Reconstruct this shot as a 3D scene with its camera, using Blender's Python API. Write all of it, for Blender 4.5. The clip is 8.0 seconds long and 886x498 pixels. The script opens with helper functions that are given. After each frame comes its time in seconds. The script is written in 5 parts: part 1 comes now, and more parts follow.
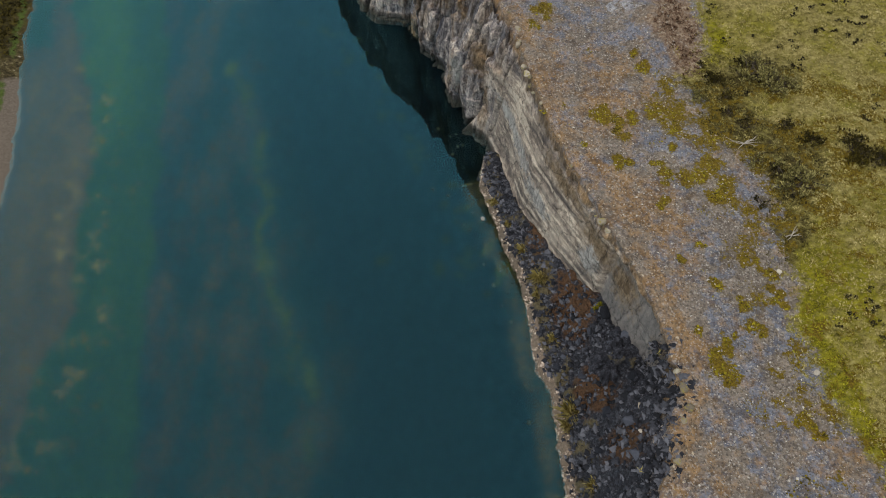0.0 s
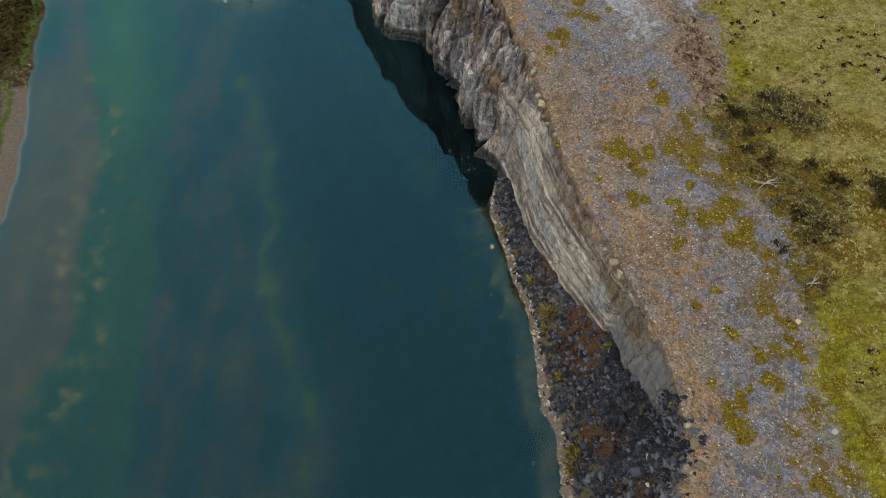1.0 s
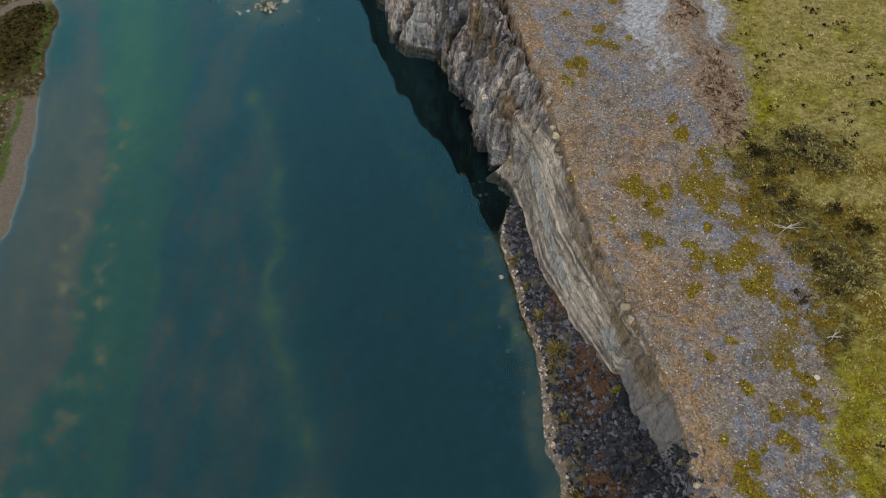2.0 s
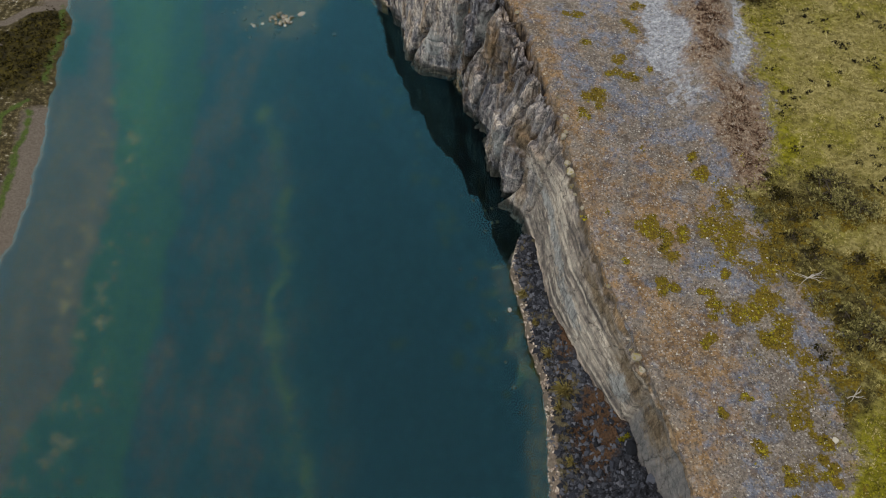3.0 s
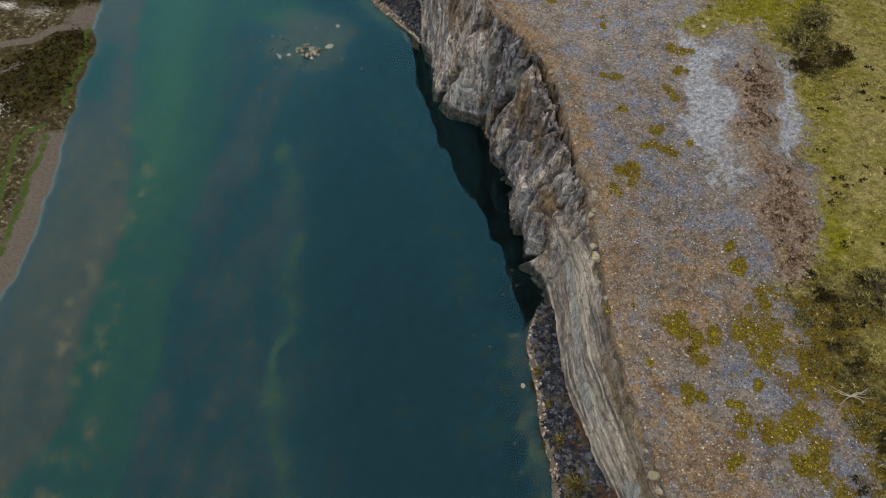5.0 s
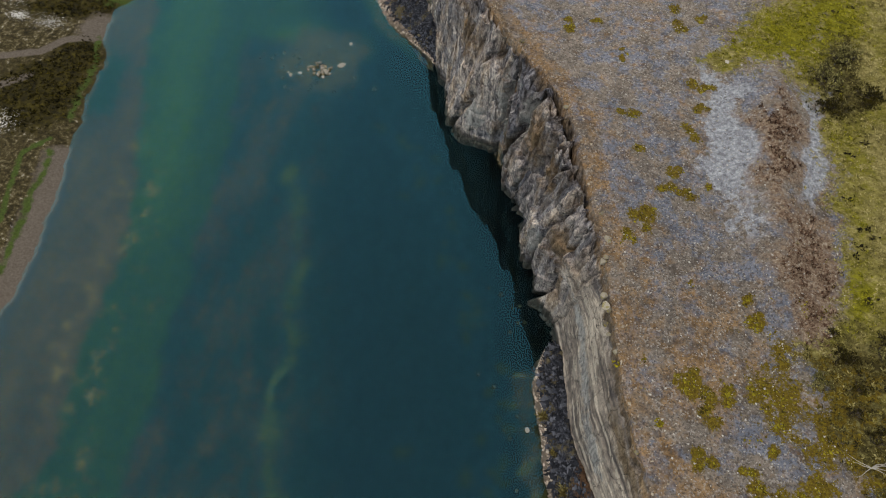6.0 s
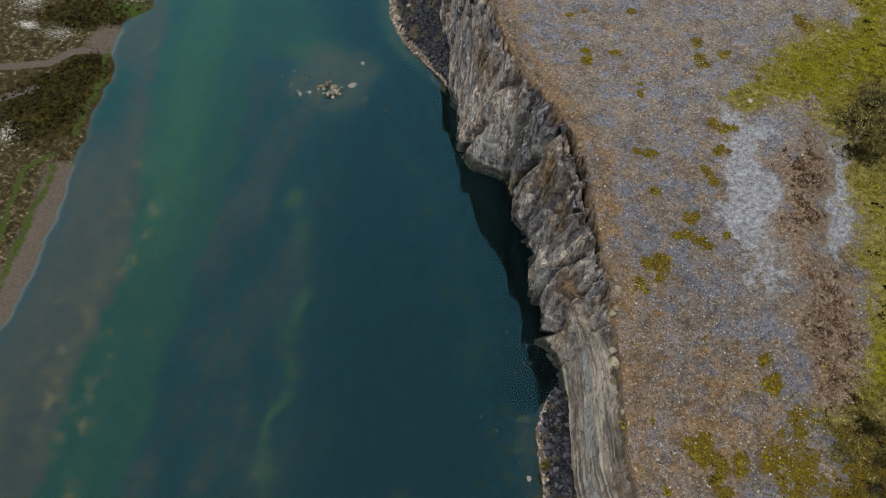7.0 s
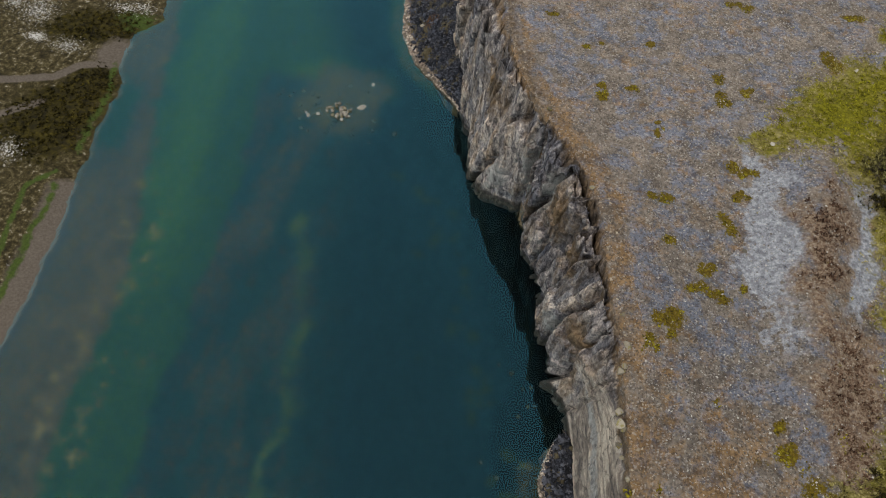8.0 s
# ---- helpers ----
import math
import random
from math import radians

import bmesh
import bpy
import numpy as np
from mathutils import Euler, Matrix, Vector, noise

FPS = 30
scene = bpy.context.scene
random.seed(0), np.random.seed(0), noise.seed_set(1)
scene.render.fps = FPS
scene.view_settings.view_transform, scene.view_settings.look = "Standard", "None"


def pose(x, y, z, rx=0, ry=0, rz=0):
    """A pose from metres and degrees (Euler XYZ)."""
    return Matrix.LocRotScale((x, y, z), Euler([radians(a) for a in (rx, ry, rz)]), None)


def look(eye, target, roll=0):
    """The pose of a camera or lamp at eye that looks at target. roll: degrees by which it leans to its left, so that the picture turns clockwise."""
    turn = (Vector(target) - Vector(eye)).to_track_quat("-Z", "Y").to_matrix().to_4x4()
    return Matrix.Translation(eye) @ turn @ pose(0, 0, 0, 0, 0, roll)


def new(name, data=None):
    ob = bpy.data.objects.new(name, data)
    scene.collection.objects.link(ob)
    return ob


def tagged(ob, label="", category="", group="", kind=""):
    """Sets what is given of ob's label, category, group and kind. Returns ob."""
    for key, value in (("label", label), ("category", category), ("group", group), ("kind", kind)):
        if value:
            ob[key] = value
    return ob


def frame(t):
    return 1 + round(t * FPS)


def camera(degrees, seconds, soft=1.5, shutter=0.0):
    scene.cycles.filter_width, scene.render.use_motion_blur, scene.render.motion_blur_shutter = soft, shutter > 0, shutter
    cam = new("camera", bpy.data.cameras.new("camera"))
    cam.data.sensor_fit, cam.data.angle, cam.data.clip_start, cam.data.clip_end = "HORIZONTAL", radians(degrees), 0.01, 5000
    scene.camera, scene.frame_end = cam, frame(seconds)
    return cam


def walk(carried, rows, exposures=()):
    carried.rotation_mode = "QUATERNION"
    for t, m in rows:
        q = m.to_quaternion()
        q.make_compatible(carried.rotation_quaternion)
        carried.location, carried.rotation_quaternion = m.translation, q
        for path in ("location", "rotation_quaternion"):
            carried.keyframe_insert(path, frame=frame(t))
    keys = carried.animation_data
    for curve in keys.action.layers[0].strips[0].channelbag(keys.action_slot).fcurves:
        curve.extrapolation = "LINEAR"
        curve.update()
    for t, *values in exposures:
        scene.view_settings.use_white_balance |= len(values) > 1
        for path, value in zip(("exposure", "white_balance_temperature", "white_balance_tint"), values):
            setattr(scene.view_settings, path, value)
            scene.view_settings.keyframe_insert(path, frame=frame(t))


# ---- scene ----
cam = camera(63.7, 8.0, 1.1)
METRES, EYE, TILT, LEAN, TURN = 36.0, 73.7, -57.4, 0.0, 0.0
ROWS = [
    (0.0, 0.0, 0.0, 0.0, 0.0, 0.0, -0.0),
    (0.5, 0.009, 0.0306, 0.0477, 0.52, -0.04, -0.83),
    (1.0, 0.0172, 0.0606, 0.0964, 1.07, -0.07, -1.71),
    (1.5, 0.0255, 0.0907, 0.1449, 1.65, -0.1, -2.6),
    (3.0, 0.0407, 0.1815, 0.2967, 3.38, -0.37, -5.37),
    (3.5, 0.0439, 0.2127, 0.3477, 3.96, -0.44, -6.28),
    (4.0, 0.0464, 0.2443, 0.3996, 4.55, -0.52, -7.2),
    (4.5, 0.0473, 0.2763, 0.4523, 5.14, -0.61, -8.09),
    (6.0, 0.0427, 0.3808, 0.6165, 6.88, -0.94, -10.75),
    (6.5, 0.0399, 0.4182, 0.6718, 7.46, -1.05, -11.64),
    (7.0, 0.036, 0.4562, 0.7282, 8.05, -1.19, -12.52),
    (7.5, 0.0309, 0.4939, 0.7847, 8.64, -1.32, -13.38),
    (8.0, 0.0247, 0.5315, 0.8428, 9.22, -1.49, -14.22),
]
walk(cam, [(t, pose(0, 0, EYE, TILT, LEAN, TURN) @ pose(METRES * x, METRES * y, METRES * z, 90 + pitch, roll, yaw)) for t, x, y, z, yaw, pitch, roll in ROWS], [(0, -0.08), (3, -0.13), (8, -0.27)])

# ---- world, sun, exposure ----
SUN_ELEVATION, SUN_AZIMUTH = 60.0, 222.0   # degrees; azimuth clockwise from +y (north of the plan)
world = bpy.data.worlds.new("sky")
scene.world = world
world.use_nodes = True
sky = world.node_tree.nodes.new("ShaderNodeTexSky")
sky.sky_type, sky.sun_disc = "NISHITA", False
sky.sun_elevation, sky.sun_rotation = radians(SUN_ELEVATION), radians(SUN_AZIMUTH)
sky.air_density, sky.dust_density, sky.ozone_density = 2.5, 0.6, 1.0
world.node_tree.nodes["Background"].inputs["Strength"].default_value = 0.15
# thin cloud takes most of the blue out of the sky
cloud = world.node_tree.nodes.new("ShaderNodeHueSaturation")
cloud.inputs["Saturation"].default_value = 0.12
veil = world.node_tree.nodes.new("ShaderNodeMix")
veil.data_type = "RGBA"
veil.inputs[0].default_value, veil.inputs[7].default_value = 0.7, (5.0, 5.15, 5.3, 1)
world.node_tree.links.new(sky.outputs["Color"], cloud.inputs["Color"])
world.node_tree.links.new(cloud.outputs["Color"], veil.inputs[6])
world.node_tree.links.new(veil.outputs[2], world.node_tree.nodes["Background"].inputs["Color"])

sun_data = bpy.data.lights.new("sun", "SUN")
sun_data.energy, sun_data.angle, sun_data.color = 1.5, radians(8), (1.0, 0.93, 0.83)
sun = new("sun", sun_data)
el, az = radians(SUN_ELEVATION), radians(SUN_AZIMUTH)
sun_way = Vector((math.sin(az) * math.cos(el), math.cos(az) * math.cos(el), math.sin(el)))
sun.matrix_world = look(sun_way * 300, (0, 0, 0))


# ---- numeric noise for shapes ----
RNG = np.random.RandomState(7)
PERM = np.concatenate([RNG.permutation(256)] * 3)
GRAD = RNG.normal(size=(256, 3))
GRAD /= np.linalg.norm(GRAD, axis=1)[:, None]


def grain3(x, y, z):
    """Gradient noise, about -0.7 to 0.7."""
    x, y, z = np.broadcast_arrays(np.asarray(x, float), np.asarray(y, float), np.asarray(z, float))
    xi, yi, zi = np.floor(x).astype(int), np.floor(y).astype(int), np.floor(z).astype(int)
    xf, yf, zf = x - xi, y - yi, z - zi
    fx, fy, fz = (f * f * f * (f * (f * 6 - 15) + 10) for f in (xf, yf, zf))
    total = 0.0
    for i in (0, 1):
        for j in (0, 1):
            for k in (0, 1):
                h = PERM[PERM[PERM[(xi + i) & 255] + ((yi + j) & 255)] + ((zi + k) & 255)]
                g = GRAD[h]
                d = g[..., 0] * (xf - i) + g[..., 1] * (yf - j) + g[..., 2] * (zf - k)
                total = total + d * (fx if i else 1 - fx) * (fy if j else 1 - fy) * (fz if k else 1 - fz)
    return total


def rough3(x, y, z, octaves=4, gain=0.5):
    total, amp, f = 0.0, 1.0, 1.0
    for o in range(octaves):
        total = total + amp * grain3(x * f + 17.3 * o, y * f - 9.1 * o, z * f + 4.7 * o)
        amp, f = amp * gain, f * 2.03
    return total


def cells(u, v):
    """Nearest and second nearest distance and a random value per cell, in two dimensions."""
    u, v = np.asarray(u, float), np.asarray(v, float)
    ui, vi = np.floor(u).astype(int), np.floor(v).astype(int)
    best, second, tag = np.full(u.shape, 9.0), np.full(u.shape, 9.0), np.zeros(u.shape)
    for i in (-1, 0, 1):
        for j in (-1, 0, 1):
            h = PERM[PERM[(ui + i) & 255] + ((vi + j) & 255)]
            px, py = ui + i + PERM[h] / 255.0, vi + j + PERM[h + 37] / 255.0
            d = np.hypot(px - u, py - v)
            closer = d < best
            second = np.where(closer, best, np.minimum(second, d))
            tag = np.where(closer, PERM[h + 91] / 255.0, tag)
            best = np.where(closer, d, best)
    return best, second, tag


def courses(u, key):
    """Uneven courses along u: two random values and the way from 0 to 1 through each."""
    i = np.floor(u).astype(int)
    edge = lambda j: j + 0.6 * (PERM[(j + key) & 255] / 255.0 - 0.5)
    i = np.where(u < edge(i), i - 1, np.where(u >= edge(i + 1), i + 1, i))
    way = (u - edge(i)) / (edge(i + 1) - edge(i))
    return PERM[PERM[(i + key) & 255] + 11] / 255.0, PERM[PERM[(i + key) & 255] + 77] / 255.0, way


def step(a, b, x):
    t = np.clip((np.asarray(x, float) - a) / (b - a), 0, 1)
    return t * t * (3 - 2 * t)


def spot(x, y, cx, cy, rx, ry=None, turn=0.0):
    """1 in the middle of an ellipse, 0.5 at its edge, 0 outside."""
    ry = ry or rx
    c, s = math.cos(radians(turn)), math.sin(radians(turn))
    u, v = (x - cx) * c + (y - cy) * s, -(x - cx) * s + (y - cy) * c
    return np.clip(1.0 - 0.5 * np.hypot(u / rx, v / ry), 0, 1)


def curve_of(pairs):
    """A function of y through pairs (y, value), in rising y."""
    ys, vs = [p[0] for p in pairs], [p[1] for p in pairs]
    return lambda y: np.interp(y, ys, vs)


# ---- plan: lines that run along the cliff, as functions of y ----
water_line = curve_of([(-60, 6), (-20, 11), (17.5, 12.5), (29, 11.8), (31, 10.4), (39, 9.9), (44, 8.9), (47, 7.6), (51.4, 6.6), (56.8, 4.8), (60.2, 5.2), (61.8, 6.4), (65, 5.8),
                       (66.9, 4.9), (68.2, 2.9), (69, 2.3), (73, 1.2), (80, -1.9), (83.3, -3.8), (86.2, -4.3), (87.7, -5.1), (89.8, -6.6), (90.2, -8.8), (91.4, -10.5), (93.7, -13.0), (98.6, -14.2), (103.8, -17.5), (110.4, -25.9), (115.7, -29.4),
                       (123, -31.5), (140, -40), (200, -60)])
base_x = curve_of([(-60, 10), (-20, 14), (13, 16), (19, 17.7), (23.8, 19.4), (27, 19.2), (33.3, 16.9), (37.0, 16.1), (37.6, 15.7), (39, 14.9), (43, 12.6), (48.3, 10.1), (51.6, 8.8), (58.8, 7.4), (61.8, 6.6),
                   (65, 5.8), (66.9, 4.9), (68.2, 2.9), (69, 2.3), (73, 1.2), (80, -1.9), (83.3, -3.8), (86.2, -4.3), (87.7, -5.1), (89.8, -6.6), (90.2, -8.8), (91.4, -10.5), (93.7, -13.0), (98.6, -14.2), (102.8, -16.6), (107, -18.2), (112.5, -20), (118.3, -21.8),
                   (140, -30), (200, -50)])
base_z = curve_of([(-60, 13), (13, 14.6), (19, 15), (23.4, 14.8), (25.5, 12.4), (27, 10.6), (33.3, 8), (37.4, 6.9), (43, 5.2), (51.6, 3.8), (58.8, 1.4), (61.8, 0), (102, 0), (106, 3.4), (112, 6), (125, 8), (200, 8)])
gravel_edge = curve_of([(-60, 6), (-20, 11), (13.3, 17.0), (16.9, 18.4), (18.8, 18.8), (20.7, 19.4), (22.1, 20.3), (24.2, 20.0), (26.8, 19.7), (29.6, 18.9), (32.5, 18.2), (35.5, 17.1), (38.7, 15.7), (42.1, 14.6), (46.3, 12.8), (49.4, 11.7),
                        (53, 10.7), (57.5, 9.6), (61.9, 8.6), (65, 7.6), (68.6, 6.4), (72.5, 5.3), (76, 4.3), (80.3, 2.4), (84, -0.3), (86.2, -3.0), (88.8, -5.2), (95.6, -9.2), (104.6, -12.4), (125, -22), (200, -45)])
crest_x = curve_of([(60, 7.6), (65, 6.2), (70.1, 4.4), (72.4, 3.4), (74.3, 2.5), (77.2, 1.5), (80.3, 0.2), (81.6, -2.1), (86.2, -4.2), (89.3, -5.6), (90.0, -7.4), (93.8, -9.6), (97.6, -10.9), (98.4, -12.8), (102.2, -14.2), (104, -15.6), (107, -17), (112.6, -19), (125, -24), (200, -47)])


def rim_x(y):
    """The ragged edge of the gravel, most broken where the scree climbs up to it."""
    y = np.asarray(y, float)
    return gravel_edge(y) + 0.3 * rough3(y / 2.6, 0.0, 71.0, 4) + 0.9 * (1 - step(24, 30, y)) * rough3(y / 2.2, 0.0, 75.0, 4)


plateau_z = curve_of([(-60, 15.8), (20, 16.3), (30, 17.0), (38, 17.4), (48, 18.0), (58, 18.3), (76, 19.0), (92, 19.0), (104, 18.6), (200, 18)])
grass_line = curve_of([(-60, 40), (16.7, 34.8), (19, 32.6), (22.4, 30.9), (28.6, 31.9), (35, 31.6), (43, 32), (48, 30.5), (50.3, 27.5), (58.6, 26.2), (61, 29.5), (66, 29.8), (79, 29.2), (84, 28.3),
                       (92, 29), (107.8, 29.5), (112, 31), (130, 38), (200, 40)])
left_shore = curve_of([(-60, -46), (20, -52), (54, -56.9), (60, -57.6), (68, -58.8), (75.5, -61), (81, -62.8), (86, -63.9), (92, -64.4), (98.5, -67.4), (103.8, -68.1), (107.9, -65.7), (112, -67), (140, -72), (200, -80)])


def bent(x, y):
    """Coordinates bent a little, so that borders on the plateau run unevenly."""
    return x + 3.0 * rough3(x / 5, y / 5, 9.9, 4), y + 3.0 * rough3(x / 5, y / 5, 29.9, 4)


def grass_mask(x, y):
    """Above 0.5 on the meadow and on the mossy tongue that runs out over the gravel."""
    u, v = bent(x, y)
    tongue = np.maximum.reduce([spot(u, v, 26.5, 99.5, 9.0, 3.6, 50), spot(u, v, 21.0, 92.6, 4.5, 1.9, 30), spot(u, v, 28, 93, 4, 5)])
    return np.maximum(np.clip(0.5 + (u - grass_line(v)) / 5, 0, 1), tongue)


def scrub_mask(x, y):
    """Above 0.5 in the rough dark scrub at the meadow's edge."""
    u, v = bent(x, y)
    return np.maximum.reduce([spot(u, v, 29.5, 52, 4.2, 7.5), spot(u, v, 34, 46, 5, 6), spot(u, v, 31, 90, 3, 6), spot(u, v, 34.5, 58, 4, 3), spot(u, v, 32, 38, 3.5, 4)])


def plateau_height(x, y):
    rim = rim_x(y)
    rise = 0.6 * step(48, 60, y) * (1 - step(2, 9, x - rim))
    ridge = 1.7 * np.exp(-((x - 23.5) / 2.6) ** 2) * step(58, 64, y) * (1 - step(86, 94, y))
    dunes = 0.5 * rough3(x / 14, y / 14, 0.3, 2) + 0.12 * rough3(x / 2.2, y / 2.2, 1.7, 3)
    tussocks = 0.2 * step(-1, 2, x - grass_line(y)) * rough3(x / 1.1, y / 1.1, 5.0, 3)
    return plateau_z(y) + rise + ridge + dunes + tussocks + 0.015 * np.clip(x - 30, 0, 60)


def shore_edge(x, y):
    return left_shore(y) + 1.2 * rough3(x / 7, y / 7, 2.2, 3) + 0.55 * rough3(x / 1.8, y / 1.8, 12.2, 3)


def ground_height(x, y):
    """The ground sheet: lake bed, low western shore, and the plateau behind the cliff."""
    shore_x = shore_edge(x, y)
    off = x - shore_x
    bed = -0.07 * np.clip(off, 0, 1) - 0.5 * step(0, 14, off) - 2.2 * step(28, 46, off) + 0.07 * rough3(x / 1.6, y / 1.6, 8.1, 3) * np.clip(off / 3, 0, 1)
    shoal = np.exp(-(((x + 36.5) / 8.5) ** 2 + ((y - 100.3) / 6.5) ** 2) ** 1.5)
    bed = bed + (-0.3 - bed) * shoal
    shelf = 1 - step(0.5, 4.5, water_line(y) - x + 0.8 * rough3(x / 3, y / 3, 3.3, 2))
    shelf = shelf * np.maximum(1 - step(57, 61, y), step(104, 108, y))
    bed = bed + (-0.55 - bed) * shelf
    land = 0.07 * np.clip(-off, 0, 30) + 0.18 * step(0, 3, -off) * (1 + rough3(x / 2.5, y / 2.5, 4.4, 4)) + 0.02 * np.clip(-off - 30, 0, 400)
    west = np.where(off > 0, bed, land)
    ends = np.maximum(step(150, 260, y), step(-20, -110, y))
    west = west + ends * 12
    wall = step(0.7, 1.3, x - np.maximum(rim_x(y), base_x(y)))
    return west * (1 - wall) + plateau_height(x, y) * wall


# ---- materials ----
class Nodes:
    """Short forms for building one node material."""

    def __init__(self, name):
        self.material = bpy.data.materials.new(name)
        self.material.use_nodes = True
        self.tree = self.material.node_tree
        self.shader = self.tree.nodes["Principled BSDF"]
        self.place = self.tree.nodes.new("ShaderNodeTexCoord").outputs["Object"]

    def put(self, socket, value):
        if isinstance(value, bpy.types.NodeSocket):
            self.tree.links.new(value, socket)
        elif isinstance(value, tuple) and len(value) == 3 and socket.type == "RGBA":
            socket.default_value = (*value, 1)
        else:
            socket.default_value = value

    def mapped(self, scale=(1, 1, 1), turn=(0, 0, 0)):
        n = self.tree.nodes.new("ShaderNodeMapping")
        self.put(n.inputs["Vector"], self.place)
        n.inputs["Scale"].default_value, n.inputs["Rotation"].default_value = scale, turn
        return n.outputs["Vector"]

    def grain(self, scale, detail=4, rough=0.55, at=None, warp=0.0, colour=False):
        n = self.tree.nodes.new("ShaderNodeTexNoise")
        self.put(n.inputs["Vector"], at or self.place)
        n.inputs["Scale"].default_value, n.inputs["Detail"].default_value = scale, detail
        n.inputs["Roughness"].default_value, n.inputs["Distortion"].default_value = rough, warp
        return n.outputs["Color" if colour else "Fac"]

    def cell(self, scale, out="Distance", feature="F1", at=None):
        n = self.tree.nodes.new("ShaderNodeTexVoronoi")
        n.feature = feature
        self.put(n.inputs["Vector"], at or self.place)
        n.inputs["Scale"].default_value = scale
        return n.outputs[out]

    def warped(self, at, amount):
        """Coordinates shifted by noise, so that cells lose their straight sides."""
        n = self.tree.nodes.new("ShaderNodeVectorMath")
        n.operation = "MULTIPLY_ADD"
        self.put(n.inputs[0], self.grain(0.9, 4, 0.6, at, colour=True))
        n.inputs[1].default_value = (amount, amount, amount)
        self.put(n.inputs[2], at)
        return n.outputs[0]

    def ramp(self, fac, *stops):
        n = self.tree.nodes.new("ShaderNodeValToRGB")
        self.put(n.inputs["Fac"], fac)
        while len(n.color_ramp.elements) < len(stops):
            n.color_ramp.elements.new(0.5)
        for e, (at, c) in zip(n.color_ramp.elements, stops):
            e.position, e.color = at, ((c, c, c, 1) if isinstance(c, (int, float)) else (*c, 1))
        return n.outputs["Color"]

    def mix(self, fac, a, b, how="MIX"):
        n = self.tree.nodes.new("ShaderNodeMix")
        n.data_type, n.blend_type = "RGBA", how
        self.put(n.inputs[0], fac), self.put(n.inputs[6], a), self.put(n.inputs[7], b)
        return n.outputs[2]

    def sum(self, a, b, op="ADD", clamp=False):
        n = self.tree.nodes.new("ShaderNodeMath")
        n.operation, n.use_clamp = op, clamp
        self.put(n.inputs[0], a), self.put(n.inputs[1], b)
        return n.outputs[0]

    def zone(self, name):
        n = self.tree.nodes.new("ShaderNodeAttribute")
        n.attribute_name = name
        s = self.tree.nodes.new("ShaderNodeSeparateColor")
        self.put(s.inputs[0], n.outputs["Color"])
        return s.outputs[0], s.outputs[1], s.outputs[2], n.outputs["Alpha"]

    def edge(self, mask, ragged, low=0.45, high=0.55, amount=0.6):
        """A zone's mask with a ragged border."""
        shifted = self.sum(mask, self.sum(self.sum(ragged, 0.5, "SUBTRACT"), amount, "MULTIPLY"))
        return self.ramp(shifted, (low, 0.0), (high, 1.0))

    def island(self):
        return self.tree.nodes.new("ShaderNodeNewGeometry").outputs["Random Per Island"]

    def each(self):
        return self.tree.nodes.new("ShaderNodeObjectInfo").outputs["Random"]

    def done(self, colour, rough=0.9, bump=None, strength=0.5, distance=0.05, specular=0.3):
        self.put(self.shader.inputs["Base Color"], colour)
        self.put(self.shader.inputs["Roughness"], rough)
        self.shader.inputs["Specular IOR Level"].default_value = specular
        if bump is not None:
            n = self.tree.nodes.new("ShaderNodeBump")
            n.inputs["Strength"].default_value, n.inputs["Distance"].default_value = strength, distance
            self.put(n.inputs["Height"], bump)
            self.put(self.shader.inputs["Normal"], n.outputs["Normal"])
        return self.material


def gravel_colour(n, rust):
    """Crushed slate with pale chips and rusty soil; returns colour and relief."""
    broad = n.grain(0.16, 5, 0.6)
    fine = n.grain(2.6, 6, 0.75)
    patches = n.grain(0.32, 7, 0.72)
    chips = n.cell(7.5, "Color")
    tone = n.tree.nodes.new("ShaderNodeSeparateColor")
    n.put(tone.inputs[0], chips)
    slate = n.ramp(fine, (0.3, (0.092, 0.077, 0.064)), (0.7, (0.29, 0.247, 0.208)))
    blue = n.ramp(fine, (0.3, (0.074, 0.082, 0.11)), (0.7, (0.234, 0.25, 0.305)))
    soil = n.ramp(fine, (0.3, (0.118, 0.069, 0.032)), (0.7, (0.37, 0.24, 0.122)))
    slate = n.mix(n.ramp(patches, (0.48, 0.0), (0.54, 1.0)), slate, blue)
    where = n.sum(n.sum(broad, 0.5, "SUBTRACT"), 2.4, "MULTIPLY")
    where = n.sum(n.sum(where, rust), n.sum(n.sum(n.grain(0.8, 7, 0.72), 0.5, "SUBTRACT"), 3.4, "MULTIPLY"), clamp=True)
    colour = n.mix(n.ramp(where, (0.15, 0.0), (0.85, 1.0)), slate, soil)
    drift = n.ramp(n.grain(0.55, 6, 0.7, None, 0.6), (0.36, (0.62, 0.6, 0.58)), (0.5, (1.0, 1.0, 1.0)), (0.66, (1.22, 1.2, 1.16)))
    colour = n.mix(1.0, colour, drift, "MULTIPLY")
    colour = n.mix(n.ramp(tone.outputs[0], (0.86, 0.0), (0.92, 0.5)), colour, (0.44, 0.41, 0.37))
    colour = n.mix(n.ramp(tone.outputs[1], (0.78, 0.0), (0.88, 0.6)), colour, (0.055, 0.045, 0.038))
    return colour, n.sum(fine, n.cell(7.5), "ADD")


